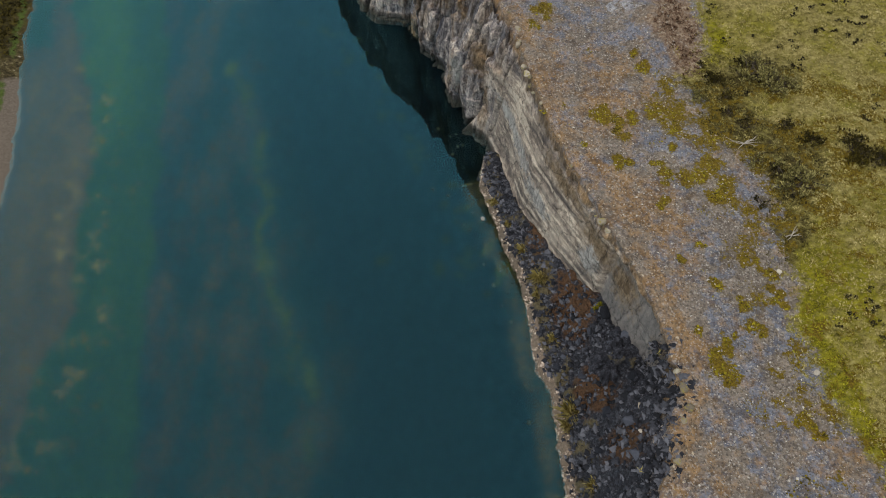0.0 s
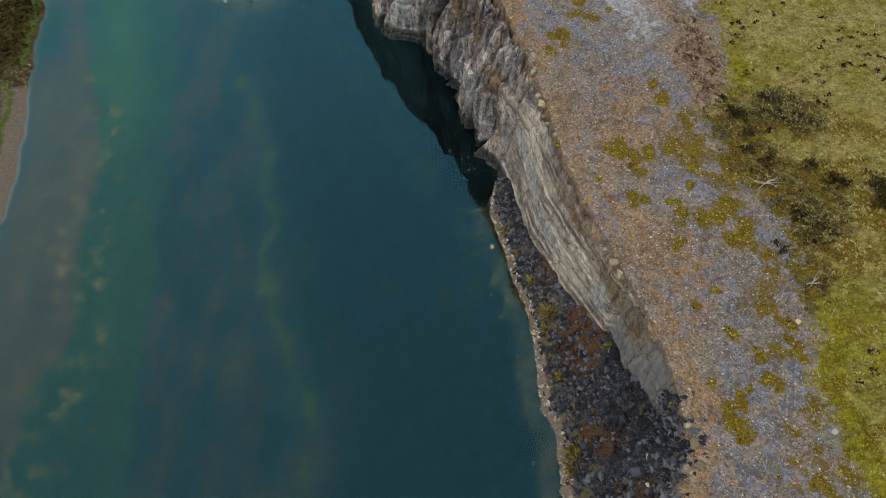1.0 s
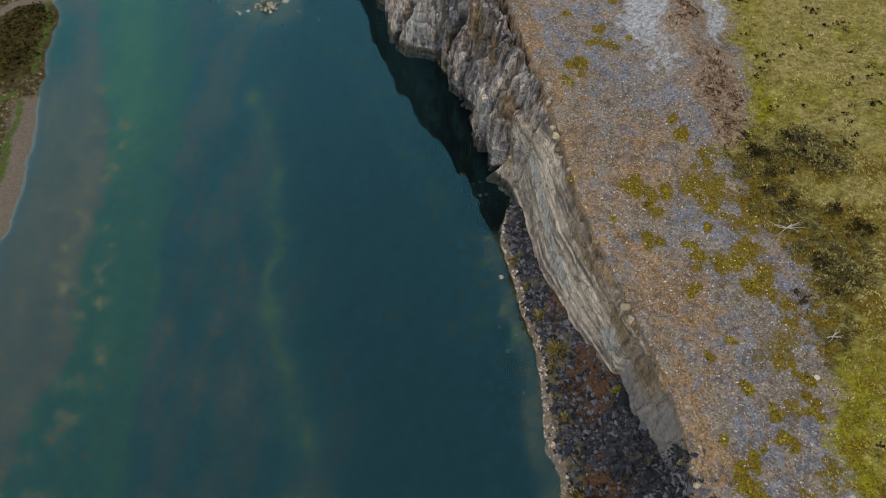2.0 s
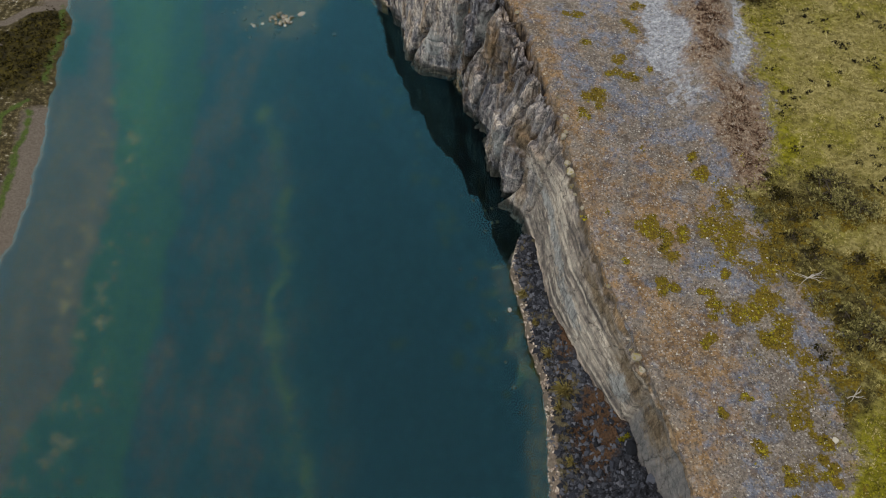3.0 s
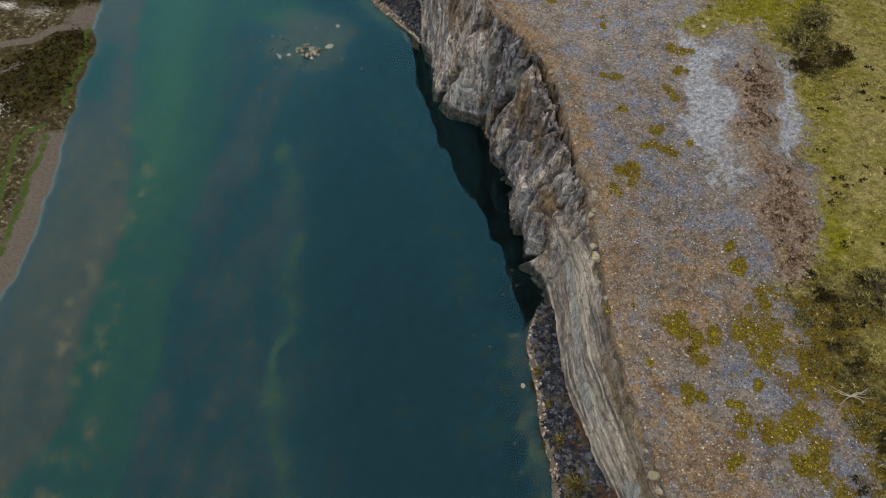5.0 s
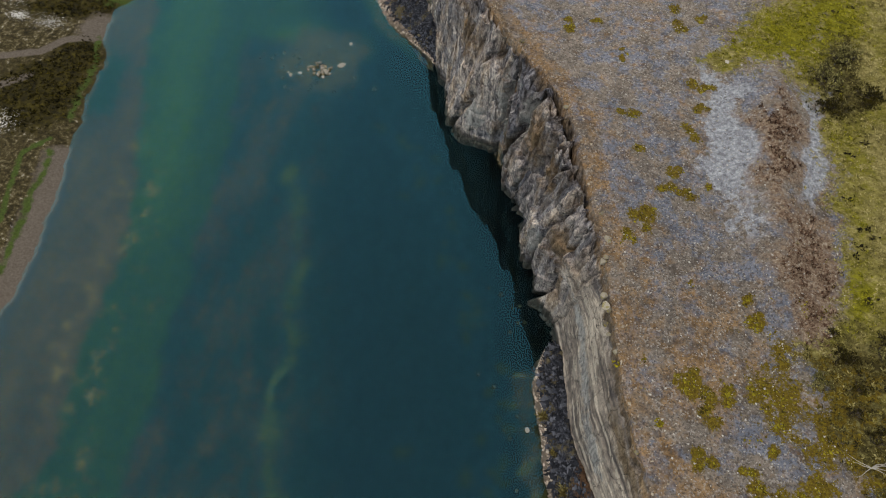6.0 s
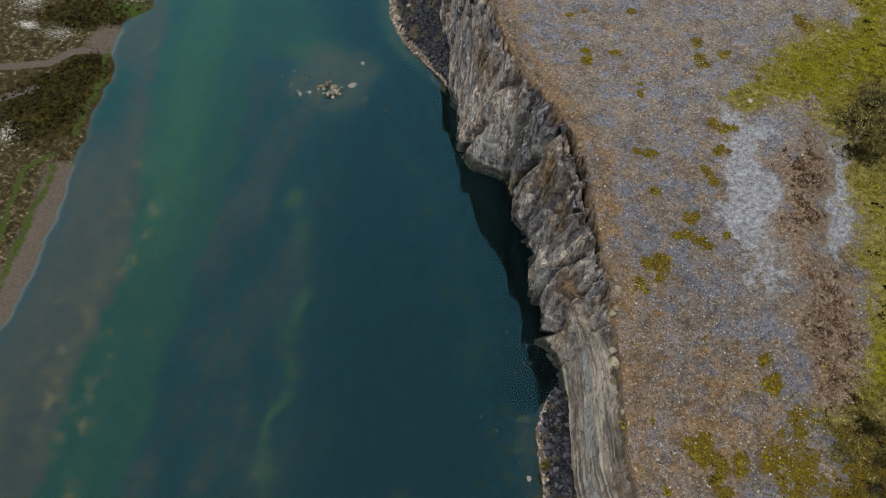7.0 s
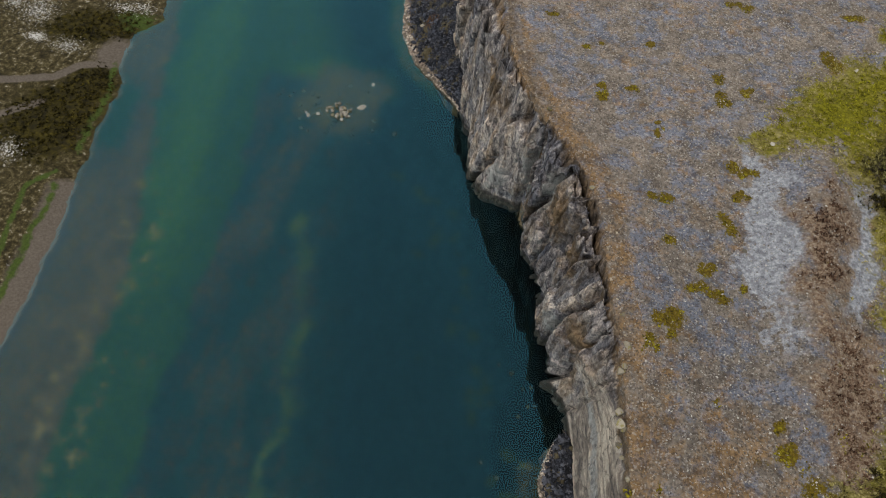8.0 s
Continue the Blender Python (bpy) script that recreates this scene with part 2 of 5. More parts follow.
def plateau_material():
    n = Nodes("gravel plateau and meadow")
    moss, grass, pale, brown = n.zone("zone_a")
    rust, lush, scrub, far = n.zone("zone_b")
    ragged, ragged_fine = n.grain(0.9, 5, 0.65), n.grain(3.2, 4, 0.7)
    colour, relief = gravel_colour(n, rust)
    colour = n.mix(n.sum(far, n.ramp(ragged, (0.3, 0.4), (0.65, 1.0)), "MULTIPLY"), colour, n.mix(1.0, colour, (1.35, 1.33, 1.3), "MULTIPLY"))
    pale_col = n.ramp(n.grain(2.2, 7, 0.8), (0.36, (0.13, 0.134, 0.15)), (0.5, (0.3, 0.31, 0.34)), (0.64, (0.56, 0.575, 0.61)))
    colour = n.mix(n.edge(pale, ragged, 0.44, 0.58, 1.3), colour, pale_col)
    brown_col = n.ramp(n.grain(3.0, 6, 0.8), (0.3, (0.035, 0.02, 0.013)), (0.46, (0.16, 0.1, 0.065)), (0.56, (0.3, 0.225, 0.155)), (0.68, (0.48, 0.42, 0.34)))
    colour = n.mix(n.edge(brown, ragged, 0.35, 0.7, 1.6), colour, brown_col)
    blades = n.grain(1.1, 8, 0.78, n.mapped((1.0, 1.4, 1.0), (0, 0, radians(35))))
    grass_col = n.ramp(blades, (0.3, (0.05, 0.045, 0.016)), (0.42, (0.18, 0.152, 0.045)), (0.56, (0.33, 0.28, 0.1)), (0.7, (0.5, 0.435, 0.2)))
    lush_col = n.ramp(blades, (0.3, (0.04, 0.037, 0.003)), (0.46, (0.15, 0.138, 0.006)), (0.68, (0.32, 0.295, 0.016)))
    grass_col = n.mix(n.sum(n.ramp(n.grain(0.22, 5, 0.6), (0.45, 0.0), (0.6, 0.75)), n.edge(lush, ragged, 0.3, 0.8, 1.8), "MAXIMUM"), grass_col, lush_col)
    scrub_col = n.ramp(blades, (0.36, (0.018, 0.014, 0.004)), (0.5, (0.085, 0.068, 0.016)), (0.64, (0.26, 0.23, 0.085)))
    grass_col = n.mix(n.edge(scrub, ragged, 0.35, 0.65, 0.9), grass_col, scrub_col)
    colour = n.mix(n.edge(grass, n.sum(n.sum(ragged, 0.6, "MULTIPLY"), n.sum(ragged_fine, 0.4, "MULTIPLY")), 0.4, 0.6, 1.8), colour, grass_col)
    moss_col = n.ramp(n.grain(5.0, 5, 0.7), (0.3, (0.04, 0.024, 0.003)), (0.5, (0.13, 0.088, 0.005)), (0.72, (0.25, 0.19, 0.013)))
    mossy = n.edge(n.sum(moss, n.sum(n.sum(ragged_fine, 0.5, "SUBTRACT"), 1.1, "MULTIPLY")), ragged, 0.42, 0.58, 1.3)
    colour = n.mix(mossy, colour, moss_col)
    return n.done(colour, 0.95, n.sum(relief, blades), 1.0, 0.1)


def bed_material():
    n = Nodes("lake bed silt and weed")
    silt, algae, weed, deep_dark = n.zone("zone_a")
    dark, stone, wrack, other = n.zone("zone_b")
    ragged, patch = n.grain(0.35, 6, 0.65), n.grain(1.3, 5, 0.7)
    long_streaks = n.grain(0.5, 5, 0.65, n.mapped((1.0, 0.22, 1.0), (0, 0, radians(12))))
    small = n.grain(2.2, 6, 0.8)
    mottle = n.sum(n.sum(n.sum(patch, 0.3, "MULTIPLY"), n.sum(long_streaks, 0.2, "MULTIPLY")), n.sum(small, 0.5, "MULTIPLY"))
    torn = n.sum(n.sum(n.sum(ragged, 0.4, "MULTIPLY"), n.sum(patch, 0.3, "MULTIPLY")), n.sum(small, 0.3, "MULTIPLY"))
    colour = n.ramp(mottle, (0.43, (0.007, 0.022, 0.004)), (0.56, (0.021, 0.052, 0.007)))
    colour = n.mix(n.edge(algae, torn, 0.25, 0.75, 1.3), colour, n.ramp(mottle, (0.41, (0.014, 0.042, 0.004)), (0.58, (0.038, 0.086, 0.008))))
    gap = n.ramp(mottle, (0.42, (0.002, 0.006, 0.006)), (0.57, (0.008, 0.02, 0.013)))
    mats = n.ramp(mottle, (0.43, (0.004, 0.005, 0.003)), (0.5, (0.027, 0.023, 0.012)), (0.57, (0.072, 0.058, 0.028)))
    beds = n.mix(n.ramp(n.grain(0.2, 8, 0.72, n.mapped((1.0, 0.4, 1.0), (0, 0, radians(12)))), (0.46, 0.0), (0.56, 0.9)), gap, mats)
    colour = n.mix(n.edge(dark, torn, 0.4, 0.6, 1.1), colour, beds)
    colour = n.mix(n.edge(weed, torn, 0.4, 0.7, 1.6), colour, n.ramp(mottle, (0.42, (0.018, 0.04, 0.008)), (0.57, (0.065, 0.085, 0.02))))
    silt_col = n.ramp(mottle, (0.42, (0.024, 0.016, 0.005)), (0.5, (0.058, 0.038, 0.012)), (0.58, (0.11, 0.075, 0.027)))
    colour = n.mix(n.edge(silt, torn, 0.4, 0.6, 1.5), colour, silt_col)
    colour = n.mix(n.edge(stone, torn, 0.35, 0.7, 2.4), colour, n.ramp(mottle, (0.42, (0.026, 0.024, 0.008)), (0.5, (0.06, 0.048, 0.018)), (0.57, (0.105, 0.085, 0.036))))
    tan_spots = n.ramp(n.grain(0.5, 7, 0.72), (0.54, 0.0), (0.62, 0.9))
    colour = n.mix(n.sum(tan_spots, n.ramp(other, (0.1, 0.0), (0.6, 1.0)), "MULTIPLY"), colour, n.ramp(small, (0.3, (0.08, 0.062, 0.012)), (0.7, (0.24, 0.175, 0.045))))
    speckle = n.ramp(n.grain(2.4, 6, 0.75), (0.36, (0.55, 0.56, 0.6)), (0.5, (0.95, 0.95, 0.93)), (0.64, (1.45, 1.4, 1.3)))
    colour = n.mix(1.0, colour, speckle, "MULTIPLY")
    # near-black tint paints in the light lost in deep water
    colour = n.mix(n.edge(deep_dark, torn, 0.1, 0.9, 0.5), colour, n.ramp(n.grain(0.2, 4, 0.5), (0.3, (0.0001, 0.0004, 0.0007)), (0.7, (0.0002, 0.0008, 0.0012))))
    colour = n.mix(n.edge(wrack, ragged, 0.35, 0.65, 0.5), colour, (0.042, 0.036, 0.028))
    return n.done(colour, 0.95, n.sum(patch, long_streaks), 0.5, 0.06, 0.1)


def shore_material():
    n = Nodes("heath and mud shore")
    heath, mud, algae, stones = n.zone("zone_c")
    ragged, fine = n.grain(0.8, 5, 0.65), n.grain(3.5, 6, 0.8)
    mud_col = n.ramp(fine, (0.3, (0.075, 0.06, 0.046)), (0.7, (0.18, 0.15, 0.12)))
    rough_col = n.ramp(n.grain(1.4, 6, 0.75), (0.36, (0.012, 0.009, 0.002)), (0.5, (0.05, 0.038, 0.012)), (0.6, (0.13, 0.105, 0.05)), (0.7, (0.5, 0.47, 0.42)))
    heath_col = n.ramp(n.grain(1.1, 6, 0.75), (0.3, (0.005, 0.004, 0.001)), (0.5, (0.027, 0.021, 0.001)), (0.72, (0.09, 0.07, 0.005)))
    colour = n.mix(n.edge(heath, ragged, 0.4, 0.6, 0.7), rough_col, heath_col)
    colour = n.mix(n.edge(mud, ragged, 0.4, 0.6, 0.5), colour, mud_col)
    colour = n.mix(n.edge(algae, ragged, 0.4, 0.8, 1.8), colour, n.ramp(fine, (0.3, (0.02, 0.032, 0.004)), (0.7, (0.085, 0.125, 0.02))))
    colour = n.mix(n.edge(stones, fine, 0.5, 0.6, 1.4), colour, (0.6, 0.58, 0.55))
    return n.done(colour, 0.95, n.sum(fine, ragged), 0.6, 0.08)


def cliff_material():
    n = Nodes("weathered limestone and slate cliff")
    smooth, top, wet, tan = n.zone("zone_a")
    strike = radians(-25)
    vein, earth_and_shade, flake, block = n.zone("zone_b")
    streak, pale_face, _, _ = n.zone("zone_c")
    bedding = n.sum(n.sum(streak, 0.62, "MULTIPLY"), n.sum(n.grain(1.6, 8, 0.75), 0.38, "MULTIPLY"))
    joints = n.grain(1.3, 8, 0.78, n.mapped((1.0, 1.0, 0.2), (0, 0, strike)), 0.5)
    fine = n.grain(2.6, 8, 0.78, n.mapped((1, 0.6, 0.6), (0, 0, strike)), 0.8)
    broad = n.grain(0.5, 5, 0.65, n.mapped((1, 1, 0.16), (0, 0, strike)))
    rock_tone = n.sum(n.sum(fine, 0.4, "MULTIPLY"), n.sum(joints, 0.6, "MULTIPLY"))
    crag = n.ramp(rock_tone, (0.40, (0.016, 0.015, 0.017)), (0.455, (0.085, 0.083, 0.094)), (0.52, (0.25, 0.242, 0.25)), (0.6, (0.6, 0.57, 0.53)))
    brown_rock = n.ramp(rock_tone, (0.36, (0.025, 0.017, 0.010)), (0.48, (0.14, 0.1, 0.06)), (0.62, (0.34, 0.265, 0.18)))
    torn = n.grain(1.1, 6, 0.75)
    earthy = n.sum(n.ramp(broad, (0.48, 0.0), (0.64, 0.7)), n.edge(earth_and_shade, torn, 0.3, 0.8, 1.5), "MAXIMUM")
    crag = n.mix(earthy, crag, brown_rock)
    crag = n.mix(n.ramp(block, (0.3, 0.0), (0.75, 0.3)), crag, n.mix(1.0, crag, (1.25, 1.05, 0.82), "MULTIPLY"))
    crag = n.mix(1.0, crag, n.ramp(n.sum(n.sum(flake, 0.55, "MULTIPLY"), n.sum(block, 0.45, "MULTIPLY")), (0.2, (0.36, 0.38, 0.46)), (0.5, (0.92, 0.92, 0.95)), (0.8, (1.7, 1.62, 1.5))), "MULTIPLY")
    slab = n.ramp(bedding, (0.37, (0.06, 0.053, 0.051)), (0.45, (0.17, 0.142, 0.124)), (0.53, (0.38, 0.31, 0.245)), (0.6, (0.8, 0.7, 0.57)))
    plain = n.ramp(n.sum(n.sum(pale_face, 0.5, "MULTIPLY"), n.sum(n.grain(0.9, 8, 0.75), 0.5, "MULTIPLY")), (0.4, (0.08, 0.072, 0.07)), (0.49, (0.24, 0.2, 0.172)), (0.57, (0.6, 0.52, 0.43)))
    slab = n.mix(0.45, slab, plain)
    slab = n.mix(n.ramp(fine, (0.36, 0.7), (0.48, 0.0)), slab, (0.1, 0.088, 0.08))
    slab = n.mix(tan, slab, n.ramp(rock_tone, (0.36, (0.075, 0.073, 0.078)), (0.62, (0.27, 0.255, 0.24))))
    # brown earth, and the shade of a gap painted beside the slab
    slab = n.mix(n.edge(earth_and_shade, torn, 0.3, 0.8, 1.5), slab, brown_rock)
    colour = n.mix(smooth, crag, slab)
    white = n.ramp(rock_tone, (0.4, (0.12, 0.118, 0.118)), (0.58, (0.46, 0.445, 0.42)))
    colour = n.mix(n.edge(vein, torn, 0.42, 0.68, 1.7), colour, white)
    # dark, slightly sunken lines along warped seams in the rock
    seams = n.cell(0.55, "Distance", "DISTANCE_TO_EDGE", n.warped(n.mapped((1, 0.55, 0.5), (0.3, 0.2, strike)), 0.9))
    seam_dark = n.ramp(seams, (0.0, 1.0), (0.024, 0.0))
    colour = n.mix(n.sum(seam_dark, n.ramp(torn, (0.4, 0.15), (0.6, 0.9)), "MULTIPLY"), colour, (0.02, 0.018, 0.016))
    gravel, relief = gravel_colour(n, 0.55)
    colour = n.mix(n.edge(top, n.grain(1.2, 5, 0.7), 0.35, 0.65, 0.7), colour, gravel)
    colour = n.mix(wet, colour, (0.03, 0.028, 0.025))
    return n.done(colour, 0.9, n.sum(n.sum(fine, bedding), n.sum(seam_dark, -0.35, "MULTIPLY")), 0.9, 0.16)


def scree_material():
    n = Nodes("dark slate scree")
    bank, rusty, turf, spare = n.zone("zone_a")
    fine, ragged = n.grain(4.0, 7, 0.8), n.grain(0.8, 5, 0.65)
    colour = n.ramp(fine, (0.34, (0.004, 0.005, 0.007)), (0.5, (0.024, 0.026, 0.035)), (0.64, (0.095, 0.1, 0.125)), (0.77, (0.3, 0.305, 0.32)))
    colour = n.mix(n.edge(turf, ragged, 0.4, 0.6, 0.9), colour, n.ramp(fine, (0.3, (0.03, 0.025, 0.012)), (0.7, (0.17, 0.14, 0.08))))
    colour = n.mix(n.edge(rusty, ragged, 0.4, 0.6, 0.9), colour, n.ramp(fine, (0.3, (0.02, 0.010, 0.005)), (0.7, (0.13, 0.07, 0.036))))
    colour = n.mix(n.edge(bank, ragged, 0.35, 0.65, 0.6), colour, n.ramp(fine, (0.3, (0.07, 0.05, 0.035)), (0.7, (0.33, 0.26, 0.2))))
    return n.done(colour, 0.9, n.sum(fine, n.cell(3.0)), 0.9, 0.15)


def water_material():
    n = Nodes("still lake water")
    tree = n.tree
    clear, gloss, blend = (tree.nodes.new(k) for k in ("ShaderNodeBsdfTransparent", "ShaderNodeBsdfGlossy", "ShaderNodeMixShader"))
    clear.inputs["Color"].default_value = (0.92, 0.97, 0.94, 1)
    gloss.inputs["Roughness"].default_value = 0.03
    gloss.inputs["Color"].default_value = (0.2, 0.68, 0.88, 1)
    bump, facing = tree.nodes.new("ShaderNodeBump"), tree.nodes.new("ShaderNodeLayerWeight")
    facing.inputs["Blend"].default_value = 0.5
    mirror = n.sum(n.sum(n.sum(facing.outputs["Facing"], 1.8, "POWER"), 0.4, "MULTIPLY"), 0.072)
    bump.inputs["Strength"].default_value, bump.inputs["Distance"].default_value = 0.06, 0.02
    n.put(bump.inputs["Height"], n.grain(0.5, 2, 0.5))
    n.put(gloss.inputs["Normal"], bump.outputs["Normal"])
    n.put(blend.inputs[0], mirror)
    n.put(blend.inputs[1], clear.outputs[0]), n.put(blend.inputs[2], gloss.outputs[0])
    n.put(tree.nodes["Material Output"].inputs["Surface"], blend.outputs[0])
    return n.material


def stone_material(name, low, mid, high, per_piece=True, lichen=None):
    """Rock whose tone differs from stone to stone."""
    n = Nodes(name)
    fine = n.grain(5.0, 6, 0.75)
    key = n.each() if per_piece else n.island()
    tone = n.sum(n.sum(key, 0.75, "MULTIPLY"), n.sum(fine, 0.55, "MULTIPLY"))
    colour = n.ramp(tone, (0.15, low), (0.6, mid), (1.1, high))
    if lichen:
        colour = n.mix(n.ramp(n.grain(2.2, 4, 0.6), (0.52, 0.0), (0.6, 0.8)), colour, lichen)
    return n.done(colour, 0.9, fine, 0.6, 0.04)


def leaf_material(name, low, mid, high, patch=None):
    n = Nodes(name)
    tone = n.sum(n.sum(n.island(), 0.7, "MULTIPLY"), n.sum(n.grain(1.2, 3, 0.6), 0.5, "MULTIPLY"))
    tone = n.sum(tone, n.sum(n.sum(n.grain(0.5, 6, 0.7, n.mapped((1.0, 1.5, 1.0), (0, 0, radians(35)))), 0.5, "SUBTRACT"), 1.8, "MULTIPLY"))
    colour = n.ramp(tone, (0.2, low), (0.6, mid), (1.0, high))
    if patch:
        colour = n.mix(n.ramp(n.grain(0.26, 7, 0.7), (0.48, 0.0), (0.6, 0.85)), colour, n.mix(n.island(), patch, mid))
    return n.done(colour, 0.85, specular=0.2)


PLATEAU, BED, SHORE = plateau_material(), bed_material(), shore_material()
CLIFF, SCREE, WATER = cliff_material(), scree_material(), water_material()
SLATE_STONE = stone_material("dark slate block", (0.003, 0.004, 0.006), (0.016, 0.019, 0.028), (0.085, 0.093, 0.12))
PALE_STONE = stone_material("pale limestone block", (0.1, 0.088, 0.068), (0.27, 0.24, 0.19), (0.5, 0.46, 0.39))
LICHEN_STONE = stone_material("lichen-stained block", (0.08, 0.066, 0.048), (0.21, 0.18, 0.132), (0.4, 0.36, 0.285), True, (0.24, 0.2, 0.05))
SUNK_STONE = stone_material("algae-coated sunken stone", (0.012, 0.016, 0.011), (0.036, 0.042, 0.026), (0.085, 0.09, 0.056))
BANK_CHIPS = stone_material("pale bank pebbles", (0.11, 0.08, 0.06), (0.36, 0.28, 0.22), (0.7, 0.6, 0.5), False)
CHIPS = stone_material("mixed gravel chips", (0.05, 0.046, 0.045), (0.2, 0.175, 0.15), (0.58, 0.55, 0.5), False)
SCREE_CHIPS = stone_material("slate rubble", (0.004, 0.005, 0.007), (0.021, 0.023, 0.031), (0.125, 0.13, 0.155), False)
GRASS = leaf_material("dry meadow grass", (0.13, 0.11, 0.034), (0.31, 0.265, 0.09), (0.52, 0.455, 0.21), (0.17, 0.165, 0.012))
LUSH = leaf_material("yellow-green moss and grass", (0.06, 0.055, 0.004), (0.2, 0.185, 0.007), (0.4, 0.375, 0.025))
MOSS = leaf_material("ochre moss", (0.035, 0.026, 0.002), (0.125, 0.098, 0.004), (0.28, 0.235, 0.012))
SCRUB = leaf_material("olive scrub", (0.014, 0.011, 0.003), (0.08, 0.066, 0.014), (0.26, 0.23, 0.08))
HEATH = leaf_material("dark olive heather", (0.006, 0.005, 0.001), (0.026, 0.021, 0.001), (0.085, 0.066, 0.005))
BRACKEN = leaf_material("dead brown bracken", (0.03, 0.015, 0.01), (0.12, 0.065, 0.04), (0.38, 0.28, 0.2))
SHRUB_LEAF = leaf_material("grey-green gorse", (0.05, 0.046, 0.012), (0.17, 0.155, 0.05), (0.4, 0.36, 0.15))
TWIG = stone_material("dark bare wood", (0.01, 0.008, 0.006), (0.035, 0.027, 0.02), (0.13, 0.11, 0.085), False)
STRAW = leaf_material("straw-coloured tussock grass", (0.09, 0.07, 0.015), (0.25, 0.2, 0.06), (0.42, 0.36, 0.16))


# ---- mesh helpers ----
def mesh_of(name, verts, faces, materials, smooth=True):
    me = bpy.data.meshes.new(name)
    me.from_pydata(verts, [], faces)
    for m in materials:
        me.materials.append(m)
    if smooth:
        me.polygons.foreach_set("use_smooth", np.ones(len(me.polygons), bool))
    me.update()
    return me


def sheet_faces(nu, nv):
    i = np.arange(nu - 1)[:, None] * nv + np.arange(nv - 1)[None, :]
    return np.stack([i, i + nv, i + nv + 1, i + 1], -1).reshape(-1, 4)


def zones(me, name, *channels):
    data = np.stack([np.clip(np.asarray(c, float).ravel(), 0, 1) for c in channels], -1)
    me.attributes.new(name, "FLOAT_COLOR", "POINT").data.foreach_set("color", data.astype(np.float32).ravel())


def band(x, y, line, width):
    """1 along a line of (x, y) points, 0.5 at half its width."""
    best = np.full(np.shape(x), 1e9)
    for (ax, ay), (bx, by) in zip(line, line[1:]):
        t = np.clip(((x - ax) * (bx - ax) + (y - ay) * (by - ay)) / ((bx - ax) ** 2 + (by - ay) ** 2), 0, 1)
        best = np.minimum(best, np.hypot(x - ax - t * (bx - ax), y - ay - t * (by - ay)))
    return np.clip(1.0 - best / width, 0, 1)


# ---- the ground: one sheet from lake bed to horizon ----
MOSS_SPOTS = [(9.1, 80.6, 0.9), (15.1, 79.5, 0.9), (10.3, 75.9, 0.7), (14.1, 73.8, 0.7), (13.6, 71.8, 1.0), (15.5, 71.8, 0.7), (16.2, 85.8, 1.0), (16.5, 83.0, 0.8), (17.7, 72.4, 0.4), (4.7, 94.2, 0.6), (1.3, 92.7, 0.9),
              (-1.6, 100.0, 0.6), (-6.6, 103.7, 0.6), (10.3, 65.4, 0.8), (11.2, 67.3, 1.2), (9.5, 64.3, 0.7), (8.1, 89.6, 0.6), (24.7, 105.7, 1.2), (27.1, 113.0, 0.9), (14.2, 111.3, 0.9), (13.1, 98.5, 0.9), (14.0, 94.9, 0.8),
              (16.5, 97.3, 0.7), (21.6, 59.5, 0.9), (21.1, 61.0, 0.6), (16.4, 61.7, 0.4), (11.6, 52.9, 0.9), (5.3, 102.1, 0.6), (12.4, 50.7, 0.6), (16.2, 52.4, 0.7), (17.7, 52.4, 1.0), (18.4, 50.4, 1.0),
              (18.1, 45.9, 1.0), (21.2, 46.1, 0.7), (14.0, 48.3, 0.5), (22.5, 52.2, 1.0), (23.7, 50.2, 1.1), (23.6, 47.9, 0.8), (19.6, 52.2, 0.7), (22.1, 44.1, 0.9), (25.6, 44.6, 1.6), (27.2, 42.2, 1.2), (21.8, 41.3, 0.6),
              (24.2, 36.2, 0.6), (22.2, 34.9, 0.5), (25.1, 32.5, 0.6), (26.6, 30.2, 0.7), (28.2, 28.2, 1.0), (24.2, 25.0, 1.4), (24.9, 26.8, 0.8), (22.6, 27.7, 0.5), (28.6, 34.3, 0.9), (30.0, 33.4, 1.1), (30.3, 30.8, 0.8), (30.1, 20.0, 0.8), (31.0, 18.3, 0.5)]


def moss_lobes():
    """Each mossy spot as a few overlapping lobes."""
    r = np.random.RandomState(55)
    for cx, cy, rad in MOSS_SPOTS:
        for _ in range(4):
            yield cx + r.normal(0, 0.55) * rad, cy + r.normal(0, 0.55) * rad, rad * r.uniform(0.3, 0.65)


def stretch(a, b, fine, reach, n):
    """Even steps from a to b, then growing steps out to the horizon."""
    out = np.geomspace(fine * 3, reach, n)
    return np.concatenate([(a - out)[::-1], np.arange(a, b, fine), b + out])


gx, gy = stretch(-92, 64, 0.3, 2600, 26), stretch(2, 140, 0.3, 2600, 26)
GX, GY = np.meshgrid(gx, gy, indexing="ij")
GZ = ground_height(GX, GY)
faces = sheet_faces(len(gx), len(gy))
ground_mesh = mesh_of("ground", np.stack([GX, GY, GZ], -1).reshape(-1, 3).tolist(), faces.tolist(), [PLATEAU, BED, SHORE])
off_shore, off_rim = GX - left_shore(GY), GX - rim_x(GY)
kind = np.where(GX > np.maximum(rim_x(GY), base_x(GY)) + 0.3, 0, np.where(GX - shore_edge(GX, GY) < 0.3, 2, 1)).ravel()
ground_mesh.polygons.foreach_set("material_index", kind[faces[:, 0]].astype(np.int32))

